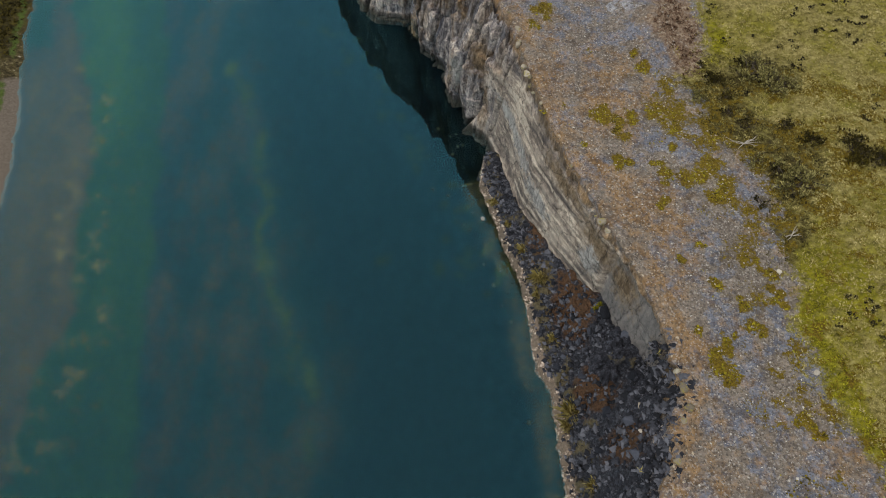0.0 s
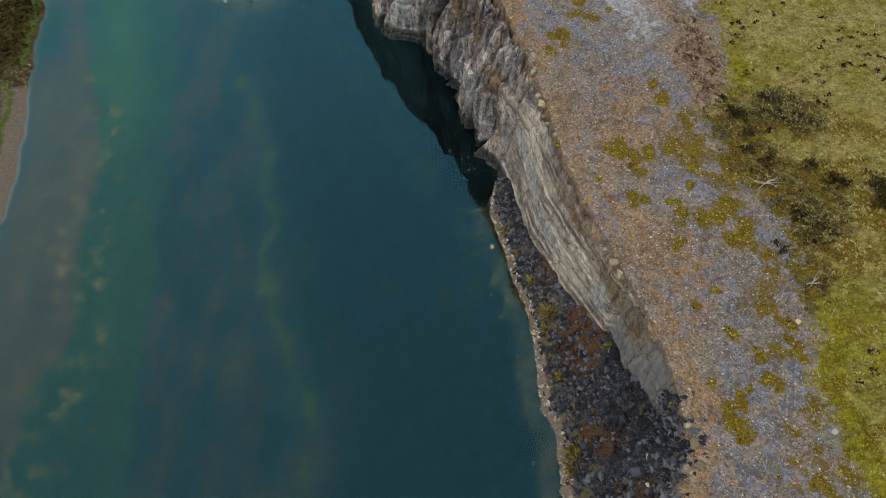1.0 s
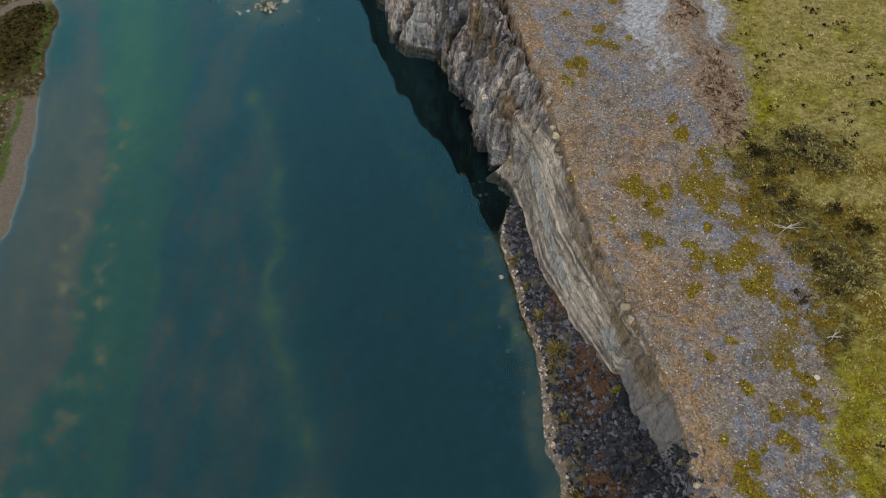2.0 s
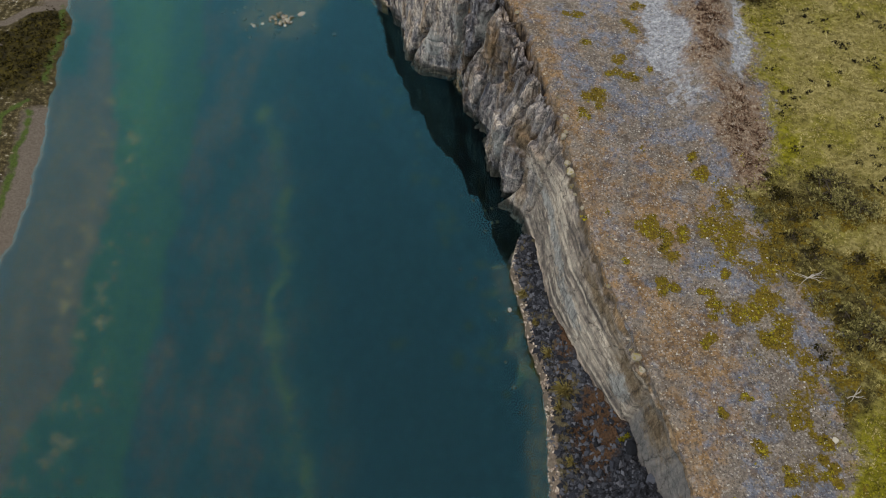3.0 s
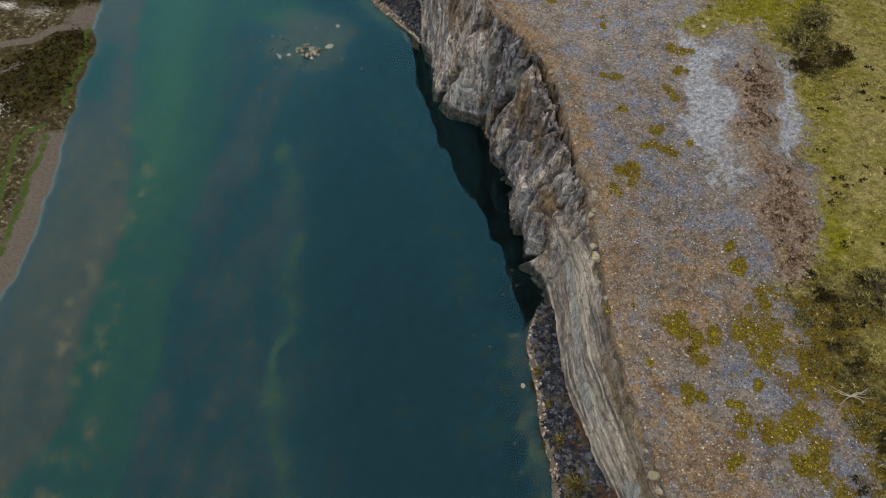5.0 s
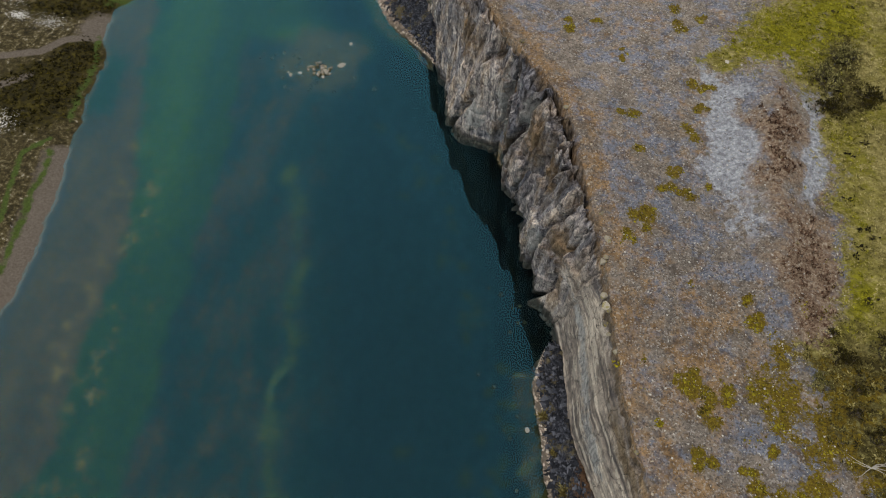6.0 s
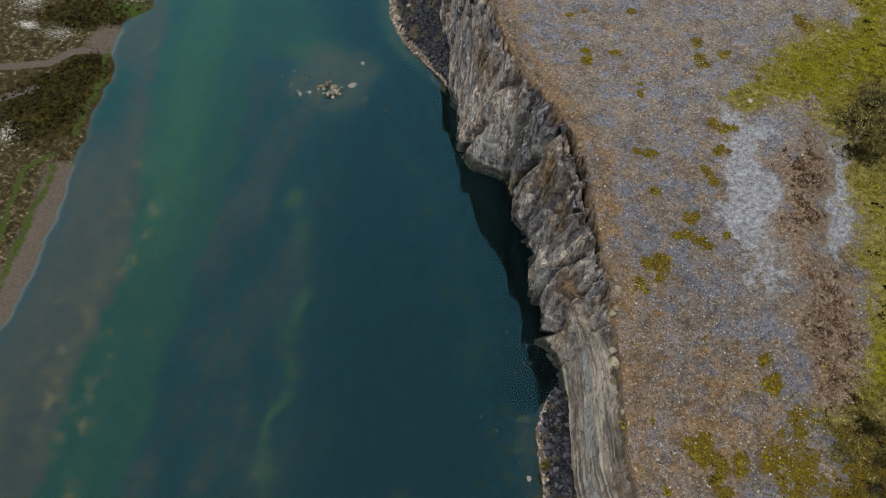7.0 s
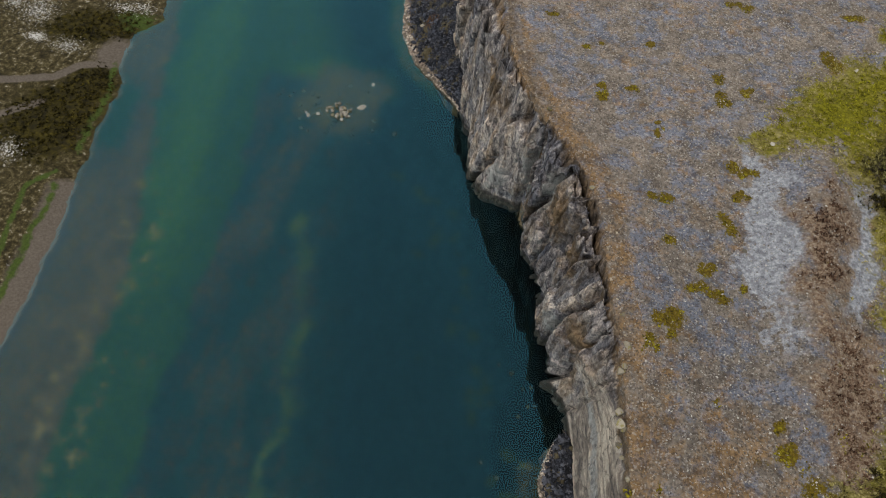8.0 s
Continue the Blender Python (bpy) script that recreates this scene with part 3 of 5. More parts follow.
wobble = 1.5 * rough3(GX / 6, GY / 6, 9.9, 3)
moss = np.zeros(GX.shape)
for cx, cy, r in moss_lobes():
    moss = np.maximum(moss, spot(GX, GY, cx, cy, 1.25 * r))
BX, BY = bent(GX, GY)
streaky = 0.5 + 0.75 * rough3(GX / 3.2, GY / 3.2, 6.1, 3)
moss = np.maximum(moss, np.clip(streaky, 0, 1) * step(-11, -2, GX - grass_line(GY)) * (1 - step(55, 64, GY)) * (0.72 + 0.28 * step(34, 42, GY)))
grass = grass_mask(GX, GY)
pale = np.maximum.reduce([spot(BX, BY, 19.3, 79, 2.3, 9.5, 8), spot(BX, BY, 27.6, 79, 1.2, 7.5, -4), spot(BX, BY, 17.6, 86.5, 1.2, 2.5)])
brown = np.maximum.reduce([spot(BX, BY, 23.8, 79, 2.3, 8.0), spot(BX, BY, 26.0, 66.5, 3.0, 7.0, 20), spot(BX, BY, 27.5, 61, 2.0, 3)])
rust = (0.2 + 0.35 * step(30, 42, GY)) * (1 - step(0.3, 4.5, off_rim + 2 * wobble)) + 0.3 * (1 - step(5, 12, off_rim + wobble)) * (1 - step(58, 66, GY)) * step(28, 42, GY) + 0.12
rust = np.maximum(rust, 0.8 * spot(BX, BY, 16.5, 52.5, 4.5, 7))
lush = np.maximum.reduce([np.clip(1 - np.abs(BX - grass_line(BY) - 1.6) / 3.6, 0, 1) * (1 - 0.7 * step(38, 46, BY) * (1 - step(56, 64, BY))) * (1 - 0.45 * step(64, 68, BY) * (1 - step(86, 90, BY))), spot(BX, BY, 26, 97, 10, 5, 45), spot(BX, BY, 36, 33, 5, 9)])
scrub = scrub_mask(GX, GY)
land = GX > rim_x(GY)

QX, QY = GX + 1.6 * rough3(GX / 5, GY / 7, 41.0, 5, 0.6), GY + 2.0 * rough3(GX / 6, GY / 6, 51.0, 4)
silt_edge = np.interp(QY, [10, 22, 32, 38, 47, 55, 61, 67, 73, 86, 101, 112, 200], [-45, -45, -44.4, -43, -45.5, -47, -47.3, -48.5, -50.7, -55.5, -61, -65, -80])
silt = np.clip(0.5 + (silt_edge - QX) / 4, 0, 1) * (1 - np.clip(0.8 * spot(GX + 0.5 * wobble, GY, -62.5, 88.5, 3.6, 9, 12), 0, 1))
algae = band(QX, QY, [(-57.5, 112), (-54.3, 98), (-51.5, 88), (-48.4, 78.6), (-46, 70), (-43.5, 58)], 6.5) * (0.3 + 0.7 * step(58, 80, GY))
dark_west = np.interp(QY, [-20, 19, 28, 39, 51, 65, 82, 92, 110], [-26, -31.4, -33, -35, -36.2, -38.4, -41.3, -43.5, -50])
dark_bed = np.clip(0.5 + (QX - dark_west) / 4, 0, 1) * (1 - step(96, 110, GY))
weed = np.maximum.reduce([np.clip(0.85 + 0.8 * rough3(GX / 3, GY / 5, 57.0, 4), 0.2, 1.1) * 0.75 * band(QX, QY, [(-31, 79.4), (-27.4, 72), (-25.7, 67.7), (-24.8, 62), (-22.6, 56), (-22.6, 49), (-21.6, 43), (-18.9, 38), (-16, 34), (-14.5, 29), (-14, 22)], 2.6), spot(QX, QY, -31, 79.2, 1.3, 1.9), 0.55 * spot(QX, QY, -17.5, 33, 3.4, 6), 0.55 * spot(QX, QY, -21, 45, 3.2, 7), 0.5 * spot(QX, QY, -24, 60, 2.6, 8)])
# mask for painted dimming: bed colour darkens where the water gets deep
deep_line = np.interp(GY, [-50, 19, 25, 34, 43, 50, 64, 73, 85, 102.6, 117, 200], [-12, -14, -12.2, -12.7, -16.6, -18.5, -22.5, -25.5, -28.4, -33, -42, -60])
deep_dark = np.clip(0.5 + (GX + 1.2 * wobble - deep_line) / 9, 0, 1)
# the same painted dimming, partly, towards the south end
deep_dark = np.maximum(deep_dark, 0.45 * (1 - step(18, 54, GY + 0.25 * (GX + 40) + 3 * wobble)))
shelf = 1 - step(1.6, 3.2, water_line(GY) - GX + wobble * 0.5)
shelf = shelf * np.maximum(1 - step(58, 61, GY), step(104, 108, GY))
shoal = np.exp(-((np.abs(QX + 36.0) / 8.6) ** 4 + (np.abs(QY - 101.0 - 0.15 * (QX + 36)) / 6.8) ** 4) ** 1.5)
clumps = np.zeros(GX.shape)
rr = np.random.RandomState(44)
for i in range(46):
    cy = rr.uniform(42, 92)
    cx, size = float(water_line(cy)) - 0.9 - abs(rr.normal(0, 3.2)) - (6.5 if cy > 62 else 0.0), rr.uniform(0.35, 0.95)
    clumps = np.maximum(clumps, spot(QX, QY, cx, cy, size, size * rr.uniform(0.7, 1.5)))
for cx, cy in ((0.4, 55.8), (2.5, 54.3), (3.1, 51.8), (3.1, 49.0), (2.6, 47.6), (-8.6, 71.6), (-5.1, 68.1), (-3.7, 65.7), (-3.1, 64.1)):
    clumps = np.maximum(clumps, spot(QX, QY, cx, cy, 0.75, 0.75))
weed = np.maximum(weed, 1.1 * clumps)
# a patch of dark bed off the heath shares the mask
deep_dark = np.maximum(deep_dark, 0.4 * np.clip(1.7 * spot(GX + 0.5 * wobble, GY, -62.5, 88.5, 3.6, 9, 12) - 0.2, 0, 1))
algae = np.maximum(algae, 0.9 * shoal * step(-33, -41, GX))
deep_dark = deep_dark * (1 - np.clip(shelf * 0.75 + shoal + 0.45 * clumps, 0, 1))
stone_zone = np.maximum(shelf * 0.5, shoal * (0.25 + 0.75 * step(-42, -34, GX)))
tan_zone = np.clip(1.1 - np.abs(QX - silt_edge - 0.5) / 4.5, 0, 1) * (1 - step(68, 90, GY)) + 0.6 * np.maximum(spot(QX, QY, -42, 55.5, 2.2, 2), spot(QX, QY, -40, 30, 3, 6))
wrack = 0.95 * np.clip(1 - np.abs(GX - shore_edge(GX, GY) - 0.9) / 0.9, 0, 1) * (1 - step(72, 78, GY))

heath = np.maximum.reduce([spot(GX, GY, -70, 84.5, 6.5, 7.5), spot(GX, GY, -74, 103, 8, 3.8, 20), spot(GX, GY, -68.5, 92, 4, 4.5)])
mud = np.maximum(band(GX, GY, [(-82, 88), (-74, 91.6), (-72, 95), (-66, 97.6)], 1.4), band(GX, GY, [(-80, 80.5), (-77, 83), (-73, 87)], 1.3))
mud = np.maximum(mud, np.clip(1.1 + off_shore / 5.5, 0, 1) * (1 - step(74, 79, GY)))
mud = np.maximum(mud, spot(GX, GY, -68.5, 99, 3, 3))
strand = np.maximum.reduce([band(GX + 0.4 * wobble, GY, [(-59.6, 54), (-60.3, 59), (-61.2, 64), (-62, 68), (-62.3, 72), (-63.5, 75)], 1.0), band(GX + 0.4 * wobble, GY, [(-63, 58), (-64, 64), (-65.6, 70), (-66.5, 74), (-64.5, 77)], 0.8), spot(GX, GY, -68.5, 106, 3, 2), spot(GX, GY, -65, 98, 1, 1), 0.9 * np.clip(1 - np.abs(off_shore + 0.5 * wobble + 1.0) / 1.1, 0, 1) * step(78, 82, GY) * (1 - step(96, 99, GY))])
pebbly = np.maximum.reduce([spot(GX, GY, -76, 98, 5, 3), spot(GX, GY, -70, 109, 5, 2.5), spot(GX, GY, -72, 78, 4, 4), spot(GX, GY, -84, 103, 6, 6), 1.2 * spot(GX, GY, -81, 98, 3, 1.6), spot(GX, GY, -72, 108, 6, 2.5), spot(GX, GY, -88, 104, 4, 5)]) * 0.55


def either(east, bed):
    return np.where(kind.reshape(GX.shape) == 0, east, bed)


zones(ground_mesh, "zone_a", either(moss, silt), either(grass, algae), either(pale, weed), either(brown, deep_dark))
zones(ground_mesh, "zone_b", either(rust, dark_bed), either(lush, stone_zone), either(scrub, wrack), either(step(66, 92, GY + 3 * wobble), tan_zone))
zones(ground_mesh, "zone_c", heath, mud, strand, pebbly)
ground = tagged(new("ground", ground_mesh), "gravel plateau, meadow, lake bed and low heath shore", "ground", kind="structure")

# ---- the lake ----
wx, wy = np.linspace(-150, 26, 23), np.linspace(-130, 270, 41)
WX, WY = np.meshgrid(wx, wy, indexing="ij")
lake = mesh_of("water", np.stack([WX, WY, WX * 0], -1).reshape(-1, 3).tolist(), sheet_faces(23, 41).tolist(), [WATER])
tagged(new("water", lake), "still clear blue-green quarry lake water", "lake", kind="structure")


# ---- the cliff ----
def cliff_mesh():
    ys = np.concatenate([np.arange(-40, 6, 0.5), np.arange(6, 128, 0.15), np.arange(128, 165, 0.5)])
    vs, lip = np.linspace(0, 1, 122), np.linspace(0, 1, 9)[1:]
    Y, V = np.meshgrid(ys, vs, indexing="ij")
    slope = (rim_x(ys + 4) - rim_x(ys - 4)) / 8
    out = np.stack([-np.ones_like(ys), slope], -1)
    out /= np.linalg.norm(out, axis=1)[:, None]
    xb, xr, zb = base_x(ys)[:, None], rim_x(ys)[:, None], base_z(ys)[:, None] - 1.6
    zr = plateau_height(rim_x(ys) + 1.5, ys)[:, None]
    slab = 1 - step(60.5, 67.0, Y + 4 * (V - 0.4))
    smooth = (step(22, 27, Y) * slab) * step(0.0, 0.06, V) * (1 - step(0.82, 0.93, V + 0.1 * rough3(Y / 3, V * 4, 2.0, 2)))
    # crags: a near-upright face to the crest, then a broken shoulder back to the gravel
    face, back = np.clip(V / 0.72, 0, 1), np.clip((V - 0.72) / 0.28, 0, 1)
    xc, zc = crest_x(ys)[:, None], zr - 0.9
    X = slab * (xb + (xr - xb) * V) + (1 - slab) * (xb + (xc - xb) * face ** (1.2 + 1.6 * (1 - step(70, 76, Y))) + (xr - xc) * back)
    Z = slab * (zb + (zr - zb) * V) + (1 - slab) * (zb + (zc - zb) * face + (zr - zc) * back ** 0.7)
    rough = (1 - 0.97 * smooth) * (0.3 + 0.7 * step(22, 27, Y)) * (1 - 0.6 * slab) * (1 - 0.65 * np.clip(1.5 * spot(Y, Z, 98, 8, 5, 8), 0, 1))
    warp = 0.8 * rough3(Y / 4, Z / 6, 1.0, 3)
    lean, tilt = Y * 0.98 + Z * 0.14, Z * 0.98 - Y * 0.14
    # upright plates with flat, turned faces, each broken across into blocks
    p1, p2, pw = courses((Y + 0.16 * Z) / 3.4 + 0.35 * warp, 5)
    b1, b2, bw = courses(tilt / 4.6 + 9 * p1 + 0.25 * rough3(Y / 2, Z / 2, 6.0, 2), 31)
    q1, q2, qw = courses(lean / 0.95 + 0.4 * warp + 3 * b1, 83)
    c1, c2, cw = courses((Z - 0.25 * Y) / 1.7 + 7 * q1 + 0.3 * rough3(Y / 1.2, Z / 1.2, 16.0, 2), 141)
    flake, block = 0.7 * p1 + 0.3 * b1, 0.5 * q1 + 0.5 * c1
    bulge = 0.7 * rough3(Y / 8, Z / 12, 33.0, 2)
    gully = -np.clip(0.16 - np.abs(grain3(Y / 6.3 + 0.02 * Z, Z / 30, 3.1)), 0, 1) * 4.5
    push = rough * (bulge + (p1 - 0.5) * 1.5 + (pw - 0.5) * (p2 - 0.5) * 2.6 + (b1 - 0.5) * 0.8 + (bw - 0.5) * (b2 - 0.3) * 0.9 + (q1 - 0.5) * 0.5 + (qw - 0.5) * (q2 - 0.5) * 0.7 + (c1 - 0.5) * 0.22 + gully + 0.14 * rough3(Y / 0.8, Z / 1.6, 0.5, 4, 0.55))
    push = push - rough * (2.0 * np.exp(-(np.minimum(pw, 1 - pw) / 0.06) ** 2) + 0.4 * np.exp(-(np.minimum(qw, 1 - qw) / 0.09) ** 2) + 0.35 * np.exp(-(np.minimum(bw, 1 - bw) / 0.03) ** 2))
    # the smooth slab: thin sheets of rock a hand thick, broken off along the bedding
    dip = Z + 0.1 * Y + 0.12 * rough3(Y / 9, Z / 3, 43.0, 3)
    sheet = dip / 2.6 + 0.9 * rough3(Y / 14, Z / 5, 47.0, 3)
    push = push + smooth * (0.12 * (np.floor(sheet) - sheet + step(0.75, 1.0, sheet - np.floor(sheet))) + 0.025 * rough3(Y / 5, dip / 0.5, 4.0, 4) + 0.03 * rough3(Y / 0.8, Z / 0.8, 14.0, 4)) + 0.05 * rough3(Y / 0.6, Z / 0.6, 9.0, 3)
    streak = 0.5 + 0.42 * rough3(Y / 13, dip / 1.1, 51.0, 4, 0.6) + 0.3 * rough3(Y / 2.5, dip / 0.5, 53.0, 4, 0.65)
    pale_face = 0.5 + 0.6 * rough3(Y / 6, dip / 3.0, 55.0, 4, 0.6)
    push = push - 0.6 * (1 - step(36.8, 37.3, Y)) * smooth
    push = push + 0.25 * step(0.03, 0.14, V) * (1 - step(0.2, 0.4, V)) * step(67, 68, Y)
    push = push * (1 - 0.9 * (slab * step(0.82, 0.95, V) + (1 - slab) * step(0.0, 0.5, back)))
    X, YY = X + out[:, :1] * push, Y + out[:, 1:] * push
    # broken shoulder: tilted plates, and an open fissure before the gravel begins
    sa, sb, plate = cells((Y * 0.9 + X * 0.3) / 2.6 + 0.4 * warp, (X * 0.9 - Y * 0.3) / 0.9 + 0.3 * warp)
    crumb = cells(Y / 0.8 + 0.4 * warp, X / 0.6)[2]
    bare = (1 - slab) * step(0.0, 0.2, back) * (1 - step(0.8, 1.0, back))
    Z = Z + bare * (1.5 * (plate - 0.62) + 0.4 * (crumb - 0.5) + 0.5 * rough3(Y / 1.5, X / 1.0, 21.0, 4) - 0.7 * np.exp(-((sb - sa) / 0.1) ** 2))
    middle = 0.66 + 0.16 * rough3(Y / 4, 0.0, 61.0, 2)
    Z = Z - (1 - slab) * 3.2 * np.exp(-((back - middle) / 0.085) ** 2) * step(67.5, 70, Y) * (1 - step(80, 82.5, Y)) * (0.5 + np.clip(rough3(Y / 3, 0.0, 64.0, 2) + 0.5, 0, 1))
    Z = Z - (1 - slab) * 2.5 * np.exp(-((back - 0.2) / 0.09) ** 2) * step(93, 95, Y) * (1 - step(103, 105, Y))
    top = np.maximum(step(0.92, 0.99, V + 0.05 * rough3(Y / 3, V * 5, 8.0, 3)), (1 - step(19, 25, Y)) * step(0.5, 0.9, V + 0.3 * rough3(Y / 2, V * 3, 18.0, 3)))
    # the lip runs on over the plateau
    Yl, L = np.meshgrid(ys, lip, indexing="ij")
    Xl = X[:, -1:] - out[:, :1] * 3.2 * L
    Yq = YY[:, -1:] - out[:, 1:] * 3.2 * L
    Zl = np.maximum(plateau_height(Xl, Yq), 0) + 0.22 * (1 - L) - 0.12 * L + 0.1 * rough3(Xl, Yq, 2.0, 3) * (1 - L)
    X, YY, Z = np.concatenate([X, Xl], 1), np.concatenate([YY, Yq], 1), np.concatenate([Z, Zl], 1)
    me = mesh_of("cliff", np.stack([X, YY, Z], -1).reshape(-1, 3).tolist(), sheet_faces(len(ys), 130)[:, ::-1].tolist(), [CLIFF], False)
    grow = lambda a, v: np.concatenate([a, np.full(L.shape, v)], 1)
    waterside = (1 - step(0.5, 1.2, Z + 0.4 * rough3(X, YY, 3.0, 2))) * 0.8
    zones(me, "zone_a", grow(smooth, 0), np.concatenate([top * 0.8, 1 - 0.75 * (1 - L) * step(84, 90, Yl)], 1), waterside, grow(1 - step(36.2, 37.6, Y), 0))
    vein = np.maximum.reduce([spot(Y, Z[:, :122], *v) for v in ((81.6, 14.4, 0.5, 3.0), (90.3, 5.0, 0.5, 3.0), (71.2, 6.0, 1.2, 2.6), (49.0, 8.0, 3.0, 1.4), (39.2, 10.5, 1.5, 2.0), (55.0, 9.0, 4.0, 1.2), (87.5, 9.0, 0.8, 5.0), (60.0, 9.5, 3.5, 1.1))])
    # brown earthy spots; the one at y 39 also paints in a shadowed gap
    earth_and_shade = np.maximum.reduce([spot(Y, Z[:, :122], *v) for v in ((84.0, 8.0, 1.5, 2.5), (79.5, 14.0, 2.6, 4.5), (75.0, 15.0, 2.0, 3.0), (95.0, 14.0, 3.0, 3.0), (67.5, 12.0, 2.0, 3.0), (24.0, 14.0, 3.5, 3.0), (39.0, 13.6, 3.0, 2.2), (46.0, 14.6, 4.0, 1.2), (34.5, 13.0, 2.5, 2.5), (73.5, 14.5, 2.0, 1.5))])
    earth_and_shade = np.maximum(earth_and_shade, 0.8 * step(0.8, 0.93, V + 0.08 * rough3(Y / 2, V * 6, 31.0, 3)))
    zones(me, "zone_b", grow(vein, 0), np.concatenate([earth_and_shade, 0.85 * (1 - L) * step(84, 90, Yl)], 1), grow(flake, 0.5), grow(block, 0.5))
    zones(me, "zone_c", grow(streak, 0.5), grow(pale_face, 0.5), grow(0 * V, 0), grow(0 * V, 0))
    return me


tagged(new("cliff", cliff_mesh()), "steep grey limestone and slate quarry cliff with a pale smooth slab", "cliff", kind="structure")


# ---- scree below the cliff ----
def scree_height(y, u):
    """u runs from the water line (0) to the cliff's foot (1)."""
    u = np.minimum(u, 1.02)
    bank = np.interp(y, [34, 47, 60.4, 62.4, 103, 107, 110], [0.8, 1.9, 1.9, 0.3, 0.0, 0.9, 0.9])
    return bank * step(0.0, 0.07, u) + np.maximum(base_z(y) - bank, 0) * np.clip(u - 0.06, 0, 2) ** 1.15


def scree_point(y, u):
    x = water_line(y) + (base_x(y) - water_line(y)) * u
    bump = 0.8 * rough3(x / 2.1, y / 2.1, 1.0, 4) * np.clip(u * 4, 0.15, 1)
    return x, scree_height(y, u) + bump


def scree_mesh(name, y0, y1):
    ys, us = np.arange(y0, y1, 0.16), np.concatenate([[-0.25, -0.1, -0.02], np.linspace(0, 1.25, 70)])
    Y, U = np.meshgrid(ys, us, indexing="ij")
    X, Z = scree_point(Y, U)
    jag = 0.8 * rough3(Y / 1.3, U * 3, 6.0, 4) * (1 - np.clip(U, 0, 1))
    X = X + jag
    chips1, _, t1 = cells(X / 0.55, Y / 0.55)
    c1, c2, t2 = cells(X / 1.5 + 0.4 * rough3(X, Y, 3.0, 2), Y / 1.3)
    Z = Z + np.clip(U * 4, 0, 1) * (1 - 0.6 * step(36, 44, Y)) * ((t2 - 0.5) * 0.8 - 0.35 * np.exp(-((c2 - c1) / 0.1) ** 2))
    Z = Z + np.clip(U * 8, 0, 1) * (t1 - 0.5) * 0.3 + 0.1 * rough3(X / 0.4, Y / 0.4, 2.0, 2)
    Z = np.where(U < -0.005, -0.8 + U * 6, Z)
    me = mesh_of(name, np.stack([X, Y, Z], -1).reshape(-1, 3).tolist(), sheet_faces(len(ys), len(us))[:, ::-1].tolist(), [SCREE], False)
    bank = (1 - step(0.05, 0.2, U)) * step(-0.03, 0.0, U)
    rusty = np.maximum.reduce([spot(X, Y, 14.2, 37, 2.0, 4.2), spot(X, Y, 15.4, 27, 1.8, 2.6), 0.8 * spot(X, Y, 16.5, 20, 1.5, 2.5), 0.75 * spot(X, Y, 11.0, 46, 1.4, 4), spot(X, Y, -25, 116, 1, 1)])
    turf = np.clip(0.46 + 0.7 * rough3(X / 1.8, Y / 1.8, 3.0, 3), 0, 1) * (1 - step(0.25, 0.7, U) * (1 - 0.8 * step(38, 44, Y))) + 0.7 * spot(X, Y, 11.2, 41, 1.2, 2)
    zones(me, "zone_a", bank, rusty, turf, 0 * U)
    return me


SCREE_SOUTH = tagged(new("scree_slope", scree_mesh("scree_slope", -30, 62.6)), "dark slate scree apron with a pale stony bank at the water", "scree", kind="structure")
SCREE_NORTH = tagged(new("scree_slope", scree_mesh("scree_slope", 103.4, 150)), "dark slate scree apron in a cove below the cliff", "scree", kind="structure")


# ---- loose pieces: shapes ----
def ico():
    bm = bmesh.new()
    bmesh.ops.create_icosphere(bm, subdivisions=1, radius=1)
    vs = np.array([v.co[:] for v in bm.verts])
    fs = np.array([[v.index for v in f.verts] for f in bm.faces])
    bm.free()
    return vs, fs


ICO_V, ICO_F = ico()


def rock_mesh(name, seed, material, flat=0.65, cuts=2):
    """A broken block: a fine ball cut by random planes, then roughened."""
    r = np.random.RandomState(seed)
    bm = bmesh.new()
    bmesh.ops.create_icosphere(bm, subdivisions=cuts, radius=1)
    planes = r.normal(size=(9, 3))
    planes /= np.linalg.norm(planes, axis=1)[:, None]
    limits = r.uniform(0.38, 0.8, 9)
    for v in bm.verts:
        p = np.array(v.co[:])
        for nrm, lim in zip(planes, limits):
            over = p @ nrm - lim
            if over > 0:
                p = p - nrm * over
        p = p * (1 + 0.08 * float(grain3(p[0] * 3 + seed, p[1] * 3, p[2] * 3)))
        v.co = (p[0] * r.uniform(0.97, 1.03), p[1], p[2] * flat)
    me = bpy.data.meshes.new(name)
    bm.to_mesh(me)
    bm.free()
    me.materials.append(material)
    return me


